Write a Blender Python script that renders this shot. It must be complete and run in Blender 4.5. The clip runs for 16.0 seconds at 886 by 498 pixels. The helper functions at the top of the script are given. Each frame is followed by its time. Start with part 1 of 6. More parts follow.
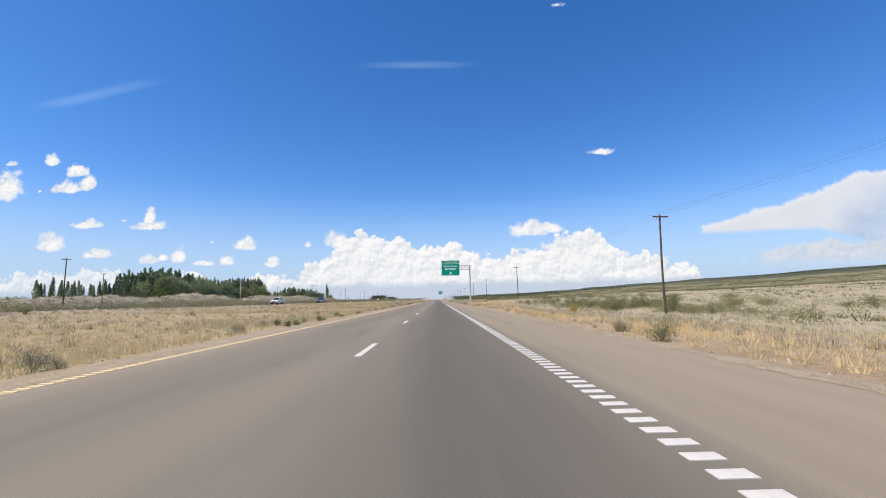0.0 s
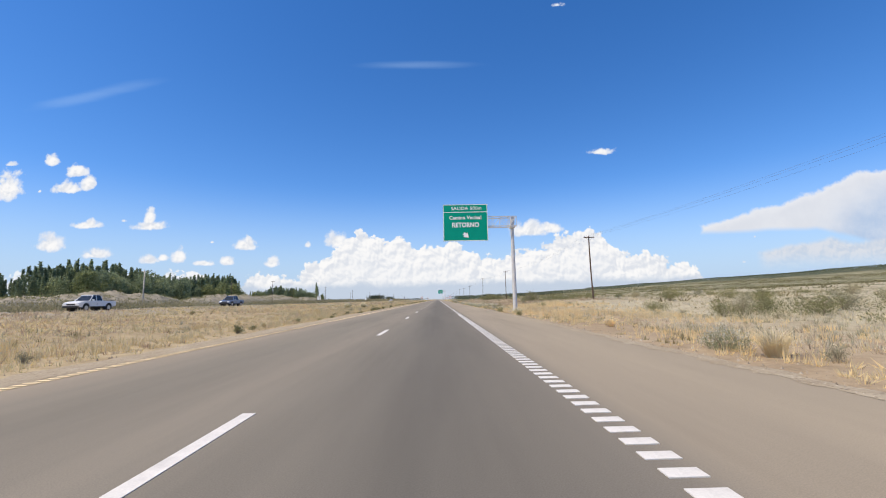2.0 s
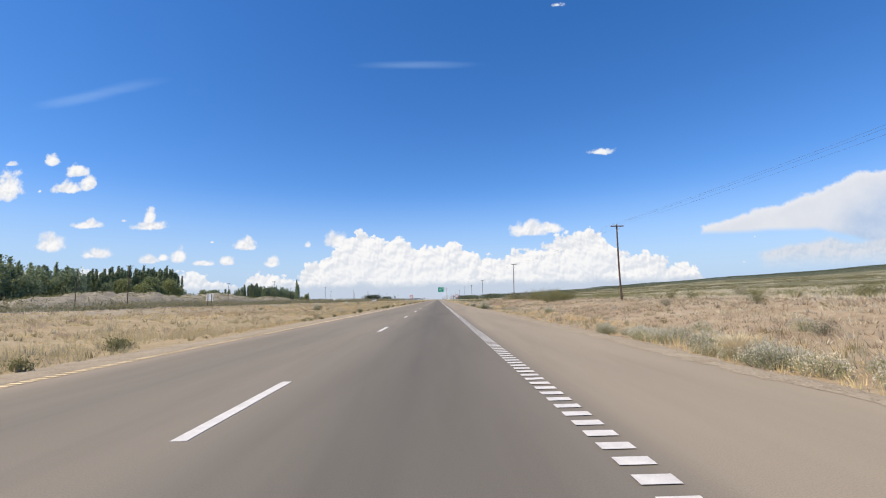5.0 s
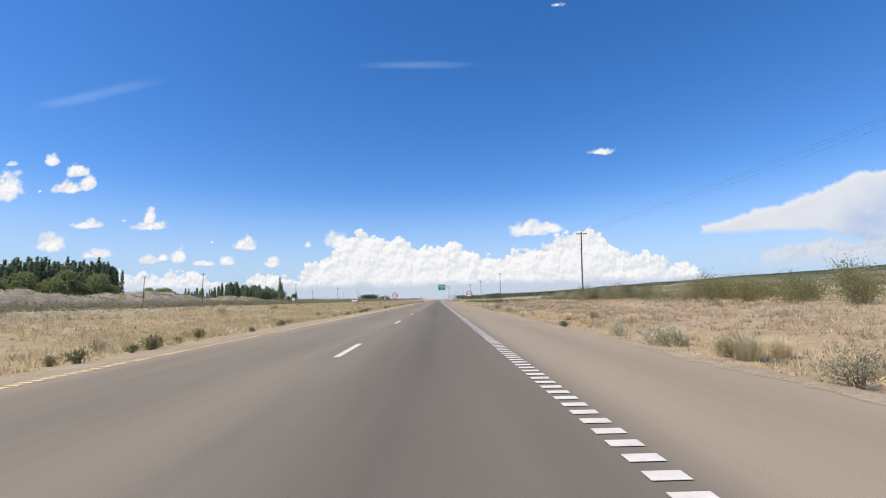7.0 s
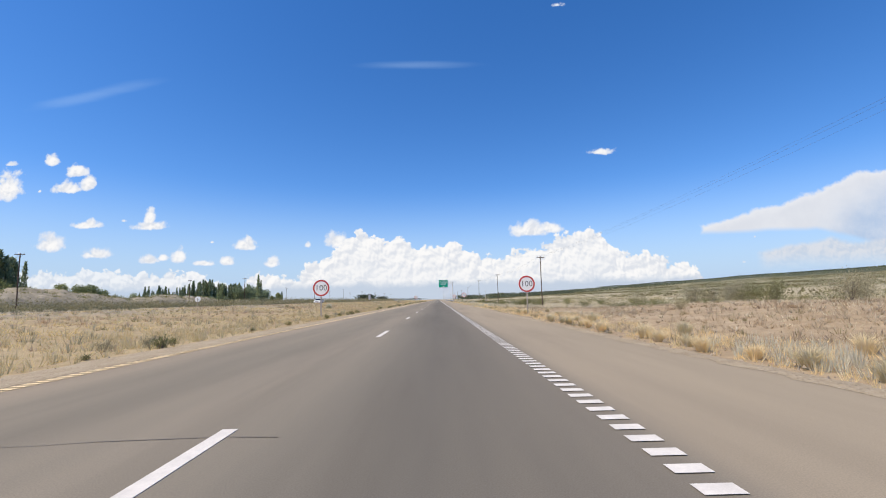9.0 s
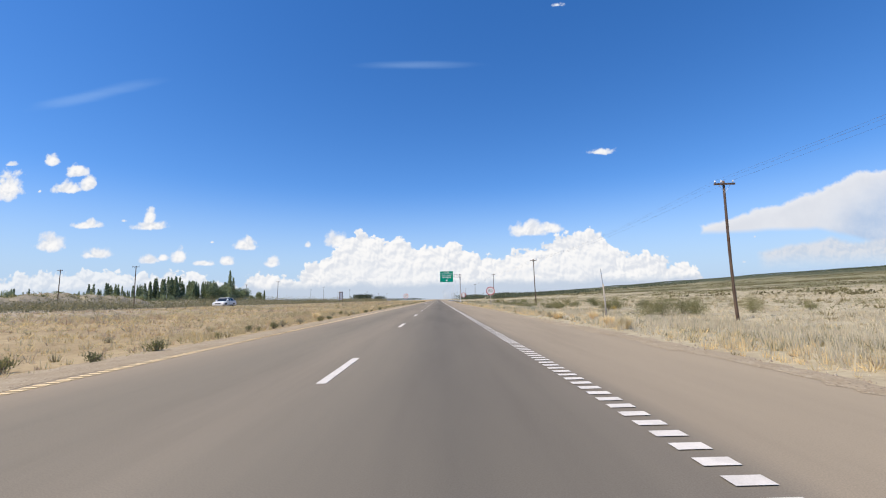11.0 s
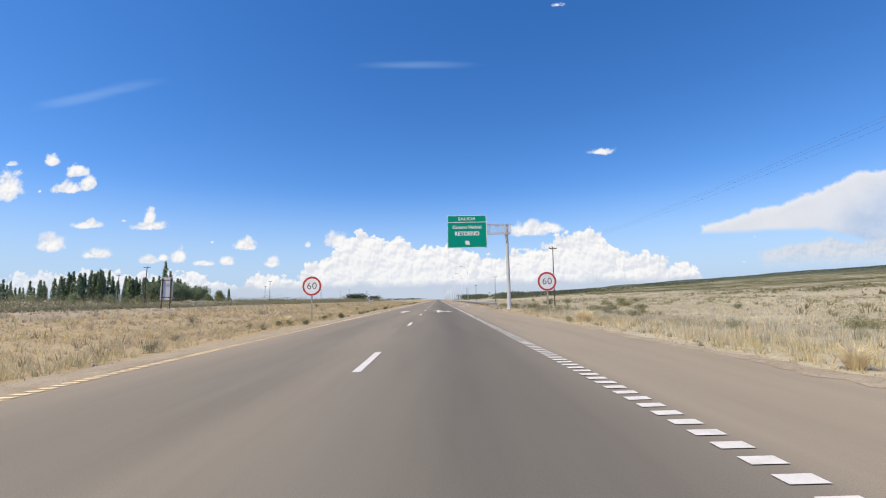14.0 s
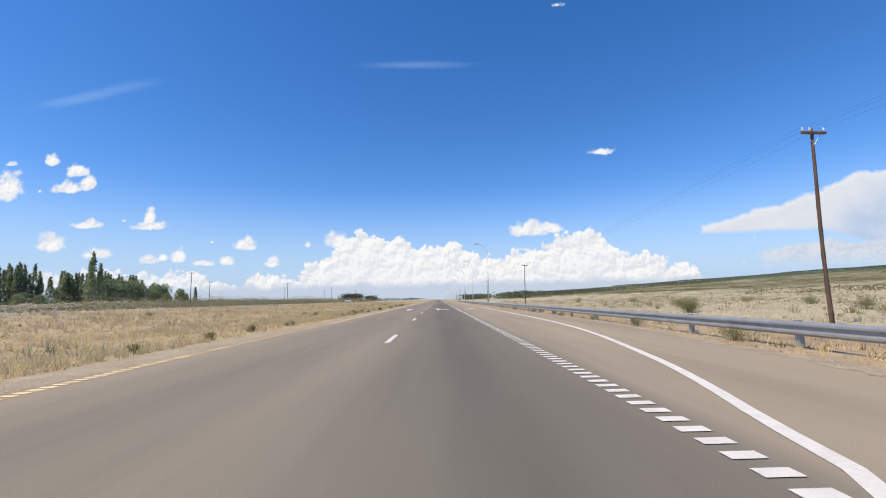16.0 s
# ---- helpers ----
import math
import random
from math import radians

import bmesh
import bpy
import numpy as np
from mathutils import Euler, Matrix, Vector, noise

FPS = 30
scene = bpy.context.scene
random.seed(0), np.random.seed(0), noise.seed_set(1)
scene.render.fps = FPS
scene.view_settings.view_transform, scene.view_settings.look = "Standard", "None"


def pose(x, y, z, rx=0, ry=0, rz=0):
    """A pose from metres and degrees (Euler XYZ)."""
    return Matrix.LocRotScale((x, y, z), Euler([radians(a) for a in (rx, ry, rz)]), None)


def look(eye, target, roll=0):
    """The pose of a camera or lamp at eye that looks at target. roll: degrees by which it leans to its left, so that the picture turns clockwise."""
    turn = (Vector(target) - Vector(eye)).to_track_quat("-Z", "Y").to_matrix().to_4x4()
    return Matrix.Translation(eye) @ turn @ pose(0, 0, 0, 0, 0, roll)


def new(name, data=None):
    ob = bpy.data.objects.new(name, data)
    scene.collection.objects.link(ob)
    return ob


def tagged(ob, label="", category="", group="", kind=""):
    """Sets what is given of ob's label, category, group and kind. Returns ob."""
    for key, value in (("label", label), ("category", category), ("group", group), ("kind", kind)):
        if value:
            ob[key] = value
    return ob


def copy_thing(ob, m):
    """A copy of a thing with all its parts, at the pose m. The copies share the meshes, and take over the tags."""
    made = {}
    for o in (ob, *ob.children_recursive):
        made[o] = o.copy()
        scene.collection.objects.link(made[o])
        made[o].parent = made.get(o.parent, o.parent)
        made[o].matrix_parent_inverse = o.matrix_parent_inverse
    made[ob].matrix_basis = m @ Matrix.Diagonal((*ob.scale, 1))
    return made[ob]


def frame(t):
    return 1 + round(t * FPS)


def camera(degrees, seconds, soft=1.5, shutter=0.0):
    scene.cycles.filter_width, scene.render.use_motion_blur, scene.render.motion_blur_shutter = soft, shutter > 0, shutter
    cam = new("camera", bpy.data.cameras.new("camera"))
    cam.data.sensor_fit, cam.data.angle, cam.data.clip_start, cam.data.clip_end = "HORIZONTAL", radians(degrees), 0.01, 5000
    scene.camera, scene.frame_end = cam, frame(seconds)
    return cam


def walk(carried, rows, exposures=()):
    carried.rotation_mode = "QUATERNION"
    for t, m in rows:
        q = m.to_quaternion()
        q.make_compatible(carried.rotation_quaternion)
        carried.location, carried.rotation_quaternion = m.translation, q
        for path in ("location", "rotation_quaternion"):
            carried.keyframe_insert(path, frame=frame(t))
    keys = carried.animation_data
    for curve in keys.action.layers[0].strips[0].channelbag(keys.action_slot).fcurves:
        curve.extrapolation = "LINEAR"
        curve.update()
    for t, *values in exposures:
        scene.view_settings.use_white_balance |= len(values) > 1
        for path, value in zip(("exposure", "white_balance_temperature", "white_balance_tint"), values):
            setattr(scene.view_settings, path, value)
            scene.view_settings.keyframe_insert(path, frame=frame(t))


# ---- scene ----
cam = camera(93.3, 16.0, 1.05)

# seconds, metres across the road, metres along it; the car keeps its heading
PATH = [(0, -0.03, 0.00), (0.5, 0.03, 13.71), (1, 0.11, 27.43), (1.5, 0.18, 41.14), (2, 0.26, 54.86), (2.5, 0.32, 68.58),
        (3, 0.38, 82.29), (3.5, 0.43, 96.00), (4, 0.46, 109.72), (4.5, 0.48, 123.44), (5, 0.48, 137.15), (5.5, 0.47, 150.87),
        (6, 0.46, 164.58), (6.5, 0.43, 178.29), (7, 0.39, 192.00), (7.5, 0.35, 205.85), (8, 0.30, 219.70), (8.5, 0.25, 233.55),
        (9, 0.19, 247.40), (9.5, 0.13, 261.25), (10, 0.07, 275.10), (10.5, 0.01, 288.95), (11, -0.06, 302.80),
        (11.5, -0.12, 316.65), (12, -0.18, 330.50), (12.5, -0.24, 344.35), (13, -0.29, 358.20), (13.5, -0.34, 372.05),
        (14, -0.38, 385.90), (14.5, -0.40, 399.75), (15, -0.40, 413.60), (15.5, -0.38, 427.45), (16, -0.32, 441.30)]
EYE = 1.14
walk(cam, [(t, pose(x, y, EYE, 96.84, 1.19, -0.69)) for t, x, y in PATH], [(0, 0.0), (16, 0.0)])

# ---------------------------------------------------------------- sky, sun
SUN_FROM = Vector((-0.47, -0.26, 0.84)).normalized()


def build_world():
    w = bpy.data.worlds.new("sky")
    scene.world = w
    w.use_nodes = True
    nt = w.node_tree
    nt.nodes.clear()
    N, L = nt.nodes.new, nt.links.new

    def math_node(op, a, b=None, c=None):
        n = N("ShaderNodeMath")
        n.operation = op
        for i, v in enumerate((a, b, c)):
            if v is None:
                continue
            if isinstance(v, (int, float)):
                n.inputs[i].default_value = v
            else:
                L(v, n.inputs[i])
        return n.outputs[0]

    def vec_node(op, a, b=None):
        n = N("ShaderNodeVectorMath")
        n.operation = op
        for i, v in enumerate((a, b)):
            if v is None:
                continue
            if isinstance(v, tuple):
                n.inputs[i].default_value = v
            else:
                L(v, n.inputs[i])
        return n.outputs["Value"] if op in ("LENGTH", "DOT_PRODUCT") else n.outputs[0]

    def smooth(v, lo, hi):
        n = N("ShaderNodeMapRange")
        n.interpolation_type = "SMOOTHSTEP"
        L(v, n.inputs[0])
        n.inputs[1].default_value, n.inputs[2].default_value = lo, hi
        return n.outputs[0]

    def mix(f, a, b):
        n = N("ShaderNodeMix")
        n.data_type = "RGBA"
        for sock, v in ((n.inputs[0], f), (n.inputs[6], a), (n.inputs[7], b)):
            if isinstance(v, tuple):
                sock.default_value = v
            elif isinstance(v, float):
                sock.default_value = v
            else:
                L(v, sock)
        return n.outputs[2]

    sky = N("ShaderNodeTexSky")
    sky.sky_type = "NISHITA"
    sky.sun_disc = False
    sky.sun_elevation = math.asin(SUN_FROM.z)
    sky.sun_rotation = math.atan2(SUN_FROM.x, SUN_FROM.y)
    sky.altitude, sky.air_density, sky.dust_density, sky.ozone_density = 300, 1.0, 0.3, 3.0
    hue = N("ShaderNodeHueSaturation")
    hue.inputs["Saturation"].default_value = 1.3
    L(sky.outputs[0], hue.inputs["Color"])
    clear = vec_node("MULTIPLY", hue.outputs[0], SKY_GAIN)

    # a flat chart of the sky ahead: across / ahead, up / ahead
    co = N("ShaderNodeTexCoord").outputs["Generated"]
    sep = N("ShaderNodeSeparateXYZ")
    L(co, sep.inputs[0])
    ahead = math_node("MAXIMUM", sep.outputs[1], 0.02)
    u = math_node("DIVIDE", sep.outputs[0], ahead)
    v = math_node("DIVIDE", sep.outputs[2], ahead)
    comb = N("ShaderNodeCombineXYZ")
    L(u, comb.inputs[0]), L(v, comb.inputs[1])
    chart = comb.outputs[0]
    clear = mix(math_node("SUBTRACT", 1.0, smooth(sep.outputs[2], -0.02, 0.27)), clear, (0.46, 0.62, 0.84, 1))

    def fbm(scale, detail, rough, offset=(0, 0, 0), vec=None):
        n = N("ShaderNodeTexNoise")
        n.inputs["Scale"].default_value = scale
        n.inputs["Detail"].default_value = detail
        n.inputs["Roughness"].default_value = rough
        L(vec_node("ADD", vec or chart, offset), n.inputs["Vector"])
        return math_node("SUBTRACT", n.outputs[0], 0.5)

    def times(a, k):
        return math_node("MULTIPLY", a, k)

    def plus(a, b):
        return math_node("ADD", a, b)

    # round billows, and the same a little towards the sun: their difference lights the heads
    SHIFT = (-0.004, 0.007, 0)

    def puffs(scale, offset):
        warp = N("ShaderNodeTexNoise")
        warp.inputs["Scale"].default_value, warp.inputs["Detail"].default_value = scale * 1.3, 3
        at = vec_node("ADD", chart, offset)
        L(at, warp.inputs["Vector"])
        pull = vec_node("MULTIPLY", vec_node("SUBTRACT", warp.outputs[1], (0.5, 0.5, 0.5)), (0.7 / scale, 0.7 / scale, 0))
        n = N("ShaderNodeTexVoronoi")
        n.voronoi_dimensions, n.feature, n.normalize = "2D", "F1", True
        n.inputs["Scale"].default_value, n.inputs["Detail"].default_value = scale, 2.0
        n.inputs["Roughness"].default_value, n.inputs["Lacunarity"].default_value = 0.55, 2.4
        L(vec_node("ADD", at, pull), n.inputs["Vector"])
        return math_node("SUBTRACT", 0.42, n.outputs["Distance"])

    big, fine = fbm(15, 4, 0.6), fbm(42, 5, 0.62, (3, 7, 0))
    billow = puffs(17, (2, 5, 0))
    toward = puffs(17, (2 + SHIFT[0], 5 + SHIFT[1], 0))
    lit = smooth(plus(times(math_node("SUBTRACT", billow, toward), 1.0), times(fine, 0.10)), -0.14, 0.10)
    ragged = plus(times(billow, 1.1), times(fine, 0.8))

    # fair-weather heaps with flat feet
    heaps = None
    for cu, cv, w_, h_, full in [(*h, 0.0) for h in HEAPS] + [(*h, 0.42 if h[2] < 0.03 else 0.12) for h in WISPS]:
        x = times(math_node("SUBTRACT", u, cu), 1 / w_)
        y = times(math_node("SUBTRACT", v, cv - 0.35 * h_), 1 / h_)
        y = math_node("MAXIMUM", times(y, 0.74), times(y, -1.55))
        m = math_node("SUBTRACT", 1.0 - full, math_node("SQRT", plus(math_node("MULTIPLY", x, x), math_node("MULTIPLY", y, y))))
        heaps = m if heaps is None else math_node("MAXIMUM", heaps, m)
    heap_cover = smooth(plus(plus(times(heaps, 1.25), times(ragged, 1.7)), -0.10), 0.0, 0.55)
    heap_tone = smooth(plus(heaps, times(ragged, 0.7)), 0.05, 0.75)

    def profile(points, lo, hi, peak):
        """A curve over the way across, as heights."""
        n = N("ShaderNodeValToRGB")
        el = n.color_ramp.elements
        el[0].position, el[0].color = (points[0][0] - lo) / (hi - lo), (points[0][1] / peak,) * 3 + (1,)
        el[1].position, el[1].color = (points[-1][0] - lo) / (hi - lo), (points[-1][1] / peak,) * 3 + (1,)
        for cu, cv in points[1:-1]:
            el.new((cu - lo) / (hi - lo)).color = (cv / peak,) * 3 + (1,)
        L(math_node("DIVIDE", math_node("SUBTRACT", u, lo), hi - lo), n.inputs[0])
        return times(n.outputs[0], peak)

    # the bank along the horizon: its crest as a profile
    crest = profile(CREST, -1.04, 0.70, 0.2)
    bank = times(math_node("SUBTRACT", crest, v), 30.0)
    bank_cover = math_node("MULTIPLY", smooth(plus(plus(bank, times(ragged, 1.9)), -0.12), 0.0, 0.22), plus(times(smooth(u, -0.85, -0.35), 0.25), 0.75))
    foot = smooth(plus(v, plus(times(big, 0.03), times(billow, 0.012))), 0.030, 0.052)
    white = mix(lit, (0.74, 0.77, 0.83, 1), (0.97, 0.96, 0.955, 1))
    white_heap = mix(heap_tone, (0.70, 0.77, 0.90, 1), white)
    depth = smooth(plus(bank, times(ragged, 1.5)), 1.0, 3.0)
    white_bank = mix(times(depth, 0.30), white, (0.80, 0.83, 0.88, 1))

    # thin ice cloud
    streak = vec_node("MULTIPLY", chart, (3.0, 26.0, 1))
    thin = fbm(1.0, 4, 0.55, (1, 4, 0), streak)
    wisp = None
    for cu, cv, w_, h_, lean in ((-0.05, 0.592, 0.19, 0.014, 0.0), (-0.86, 0.52, 0.20, 0.022, 0.22)):
        x = math_node("SUBTRACT", u, cu)
        y = math_node("SUBTRACT", math_node("SUBTRACT", v, cv), times(x, lean))
        x, y = times(x, 1 / w_), times(y, 1 / h_)
        m = math_node("SUBTRACT", 1.0, math_node("SQRT", plus(math_node("MULTIPLY", x, x), math_node("MULTIPLY", y, y))))
        wisp = m if wisp is None else math_node("MAXIMUM", wisp, m)
    wisp = smooth(plus(wisp, thin), 0.0, 1.0)
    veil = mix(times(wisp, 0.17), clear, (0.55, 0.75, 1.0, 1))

    # the anvil off to one side: a blunt wedge with soft heads, thinning below, and a lower shelf under it
    soft = fbm(7, 5, 0.55, (5, 2, 0))
    upper = math_node("SUBTRACT", plus(profile(ANVIL_TOP, 0.6, 1.7, 0.5), times(plus(plus(times(soft, 0.9), times(fine, 0.5)), times(billow, 0.7)), 0.03)), v)
    lower = math_node("SUBTRACT", v, plus(profile(ANVIL_FOOT, 0.6, 1.7, 0.5), times(soft, 0.012)))
    tip = math_node("SUBTRACT", plus(u, times(fine, 0.02)), 0.640)
    wedge = math_node("MINIMUM", math_node("MINIMUM", times(upper, 70.0), times(lower, 55.0)), times(tip, 60.0))
    anvil = times(smooth(wedge, 0.0, 0.9), math_node("SUBTRACT", 1.0, smooth(u, 1.5, 2.2)))
    shade = smooth(plus(plus(times(upper, 4.5), times(math_node("SUBTRACT", u, 0.9), 1.3)), times(soft, 0.6)), 0.25, 1.0)
    anvil_tone = mix(shade, mix(smooth(upper, 0.0, 0.03), (0.86, 0.86, 0.885, 1), (0.74, 0.755, 0.805, 1)), (0.39, 0.53, 0.76, 1))
    anvil_tone = mix(times(smooth(plus(times(soft, 1.0), times(big, 0.8)), -0.25, 0.3), 0.5), anvil_tone, (0.86, 0.865, 0.89, 1))
    veil = mix(times(anvil, 0.95), veil, anvil_tone)
    shelf_top = plus(profile(SHELF_TOP, 0.6, 1.7, 0.5), times(plus(times(big, 0.8), times(billow, 0.5)), 0.02))
    shelf = math_node("MINIMUM", times(math_node("SUBTRACT", shelf_top, v), 60.0), times(math_node("SUBTRACT", u, 0.77), 30.0))
    shelf_cover = math_node("MULTIPLY", smooth(shelf, 0.0, 1.0), smooth(plus(v, times(soft, 0.02)), 0.045, 0.10))
    veil = mix(times(shelf_cover, 0.86), veil, mix(lit, (0.60, 0.66, 0.76, 1), (0.74, 0.75, 0.79, 1)))

    front = smooth(sep.outputs[1], 0.05, 0.2)
    veil = mix(math_node("MULTIPLY", heap_cover, front), veil, white_heap)
    # below the bank's foot the far air is grey-blue
    far_air = mix(times(big, 0.5), (0.56, 0.64, 0.76, 1), (0.60, 0.68, 0.80, 1))
    bank_col = mix(foot, far_air, white_bank)
    col = mix(math_node("MULTIPLY", bank_cover, front), veil, bank_col)
    bg = N("ShaderNodeBackground")
    L(col, bg.inputs[0])
    bg.inputs[1].default_value = 1.0
    out = N("ShaderNodeOutputWorld")
    L(bg.outputs[0], out.inputs[0])


SKY_GAIN = (0.148, 0.146, 0.171)
# across, up, half width, half height on the chart of the sky
HEAPS = [(-1.035, 0.296, 0.034, 0.038), (-0.935, 0.358, 0.018, 0.016), (-0.871, 0.333, 0.027, 0.020), (-0.843, 0.298, 0.019, 0.020), (-0.892, 0.289, 0.035, 0.017), (-0.691, 0.212, 0.014, 0.026), (-0.687, 0.190, 0.042, 0.012), (-0.844, 0.195, 0.038, 0.010), (-0.831, 0.199, 0.016, 0.012), (-0.923, 0.153, 0.036, 0.023), (-0.812, 0.126, 0.041, 0.015), (-0.684, 0.109, 0.025, 0.012), (-0.654, 0.114, 0.013, 0.011), (-0.615, 0.117, 0.019, 0.020), (-0.557, 0.098, 0.028, 0.009), (-0.501, 0.101, 0.019, 0.011), (-0.457, 0.139, 0.034, 0.014), (-0.450, 0.148, 0.013, 0.016), (-0.394, 0.098, 0.017, 0.016), (-0.239, 0.148, 0.027, 0.022), (0.227, 0.166, 0.050, 0.021), (0.278, 0.169, 0.028, 0.015)]
# the smallest scraps
WISPS = [(-1.033, 0.350, 0.022, 0.009), (-0.310, 0.139, 0.011, 0.011), (-0.539, 0.148, 0.008, 0.005), (0.408, 0.358, 0.038, 0.012), (-0.751, 0.205, 0.012, 0.007), (-0.959, 0.281, 0.007, 0.007), (0.776, 0.137, 0.007, 0.006), (0.742, 0.077, 0.012, 0.008), (0.323, 0.757, 0.029, 0.013)]
# across, crest height
CREST = [(-1.030, 0.074), (-0.929, 0.078), (-0.757, 0.080), (-0.715, 0.061), (-0.600, 0.076), (-0.490, 0.046), (-0.440, 0.064), (-0.329, 0.064), (-0.300, 0.088), (-0.262, 0.104), (-0.208, 0.155), (-0.185, 0.165), (-0.150, 0.150), (-0.113, 0.148), (-0.045, 0.122), (0.010, 0.126), (0.050, 0.130), (0.077, 0.108), (0.144, 0.091), (0.180, 0.116), (0.225, 0.117), (0.255, 0.125), (0.297, 0.140), (0.352, 0.155), (0.395, 0.157), (0.420, 0.127), (0.446, 0.099), (0.542, 0.090), (0.595, 0.076), (0.632, 0.050), (0.660, 0.000)]
ANVIL_TOP = [(0.640, 0.163), (0.700, 0.182), (0.775, 0.203), (0.850, 0.218), (0.890, 0.238), (0.955, 0.250), (1.000, 0.278), (1.060, 0.298), (1.140, 0.303), (1.600, 0.380)]
ANVIL_FOOT = [(0.640, 0.139), (0.770, 0.142), (0.930, 0.147), (1.000, 0.130), (1.100, 0.100), (1.600, 0.060)]
SHELF_TOP = [(0.770, 0.100), (0.863, 0.118), (0.930, 0.127), (0.963, 0.135), (1.010, 0.122), (1.100, 0.130), (1.600, 0.140)]
build_world()
sun = new("sun", bpy.data.lights.new("sun", "SUN"))
sun.data.energy, sun.data.angle, sun.data.color = 4.9, radians(0.53), (1.0, 0.86, 0.64)
sun.matrix_world = look(SUN_FROM * 100, (0, 0, 0))


# ---------------------------------------------------------------- materials
def material(name, build):
    m = bpy.data.materials.new(name)
    m.use_nodes = True
    nt = m.node_tree
    build(nt, nt.nodes["Principled BSDF"])
    return m


def coords(nt, scale=(1, 1, 1), source="Object"):
    c = nt.nodes.new("ShaderNodeTexCoord")
    mp = nt.nodes.new("ShaderNodeMapping")
    mp.inputs["Scale"].default_value = scale
    nt.links.new(c.outputs[source], mp.inputs[0])
    return mp.outputs[0]


def noise_tex(nt, vec, scale, detail=4, rough=0.6):
    n = nt.nodes.new("ShaderNodeTexNoise")
    n.inputs["Scale"].default_value, n.inputs["Detail"].default_value, n.inputs["Roughness"].default_value = scale, detail, rough
    nt.links.new(vec, n.inputs["Vector"])
    return n.outputs[0]


def ramp(nt, fac, stops):
    n = nt.nodes.new("ShaderNodeValToRGB")
    el = n.color_ramp.elements
    el[0].position, el[0].color = stops[0][0], (*stops[0][1], 1)
    el[-1].position, el[-1].color = stops[-1][0], (*stops[-1][1], 1)
    for p, c in stops[1:-1]:
        el.new(p).color = (*c, 1)
    nt.links.new(fac, n.inputs[0])
    return n.outputs[0]


def mixed(nt, fac, a, b, mode="MIX"):
    n = nt.nodes.new("ShaderNodeMix")
    n.data_type, n.blend_type = "RGBA", mode
    for sock, v in ((n.inputs[0], fac), (n.inputs[6], a), (n.inputs[7], b)):
        if isinstance(v, (int, float)):
            sock.default_value = v
        elif isinstance(v, tuple):
            sock.default_value = (*v, 1)
        else:
            nt.links.new(v, sock)
    return n.outputs[2]


def bump(nt, bsdf, height, strength, distance=0.01):
    b = nt.nodes.new("ShaderNodeBump")
    b.inputs["Strength"].default_value, b.inputs["Distance"].default_value = strength, distance
    nt.links.new(height, b.inputs["Height"])
    nt.links.new(b.outputs[0], bsdf.inputs["Normal"])


def plain(name, colour, rough=0.6, metal=0.0, spread=0.15, scale=3.0, grain=0.0):
    """One colour with soft stains at two scales."""
    def build(nt, p):
        vec = coords(nt)
        a, b = noise_tex(nt, vec, scale), noise_tex(nt, vec, scale * 14, 3)
        dark, light = tuple(c * (1 - spread) for c in colour), tuple(min(1, c * (1 + spread)) for c in colour)
        col = ramp(nt, a, [(0.3, dark), (0.7, light)])
        col = mixed(nt, 0.35, col, ramp(nt, b, [(0.3, dark), (0.7, light)]))
        nt.links.new(col, p.inputs["Base Color"])
        p.inputs["Roughness"].default_value, p.inputs["Metallic"].default_value = rough, metal
        if grain:
            bump(nt, p, b, grain, 0.01)
    return material(name, build)


def island(name, stops, rough=0.8, translucent=0.25, spots=None):
    """Leaves and blades: every separate leaf takes a tone of its own, with wide patches over the land."""
    def build(nt, p):
        g = nt.nodes.new("ShaderNodeNewGeometry")
        patch = noise_tex(nt, coords(nt), spots or 0.12, 3)
        add = nt.nodes.new("ShaderNodeMath")
        add.operation = "MULTIPLY_ADD"
        nt.links.new(patch, add.inputs[0])
        add.inputs[1].default_value = 1.5
        sub = nt.nodes.new("ShaderNodeMath")
        sub.operation = "MULTIPLY_ADD"
        nt.links.new(g.outputs["Random Per Island"], sub.inputs[0])
        sub.inputs[1].default_value, sub.inputs[2].default_value = 0.5, -0.5
        nt.links.new(sub.outputs[0], add.inputs[2])
        col = ramp(nt, add.outputs[0], stops)
        own = nt.nodes.new("ShaderNodeObjectInfo")
        col = mixed(nt, 1.0, col, ramp(nt, own.outputs["Random"], [(0.0, (0.78, 0.80, 0.80)), (0.5, (1.0, 1.0, 1.0)), (1.0, (1.22, 1.16, 1.08))]), "MULTIPLY")
        nt.links.new(col, p.inputs["Base Color"])
        p.inputs["Roughness"].default_value = rough
        p.inputs["Specular IOR Level"].default_value = 0.2
        t = nt.nodes.new("ShaderNodeBsdfTranslucent")
        nt.links.new(col, t.inputs[0])
        ms = nt.nodes.new("ShaderNodeMixShader")
        ms.inputs[0].default_value = translucent
        nt.links.new(p.outputs[0], ms.inputs[1])
        nt.links.new(t.outputs[0], ms.inputs[2])
        nt.links.new(ms.outputs[0], nt.nodes["Material Output"].inputs[0])
    return material(name, build)


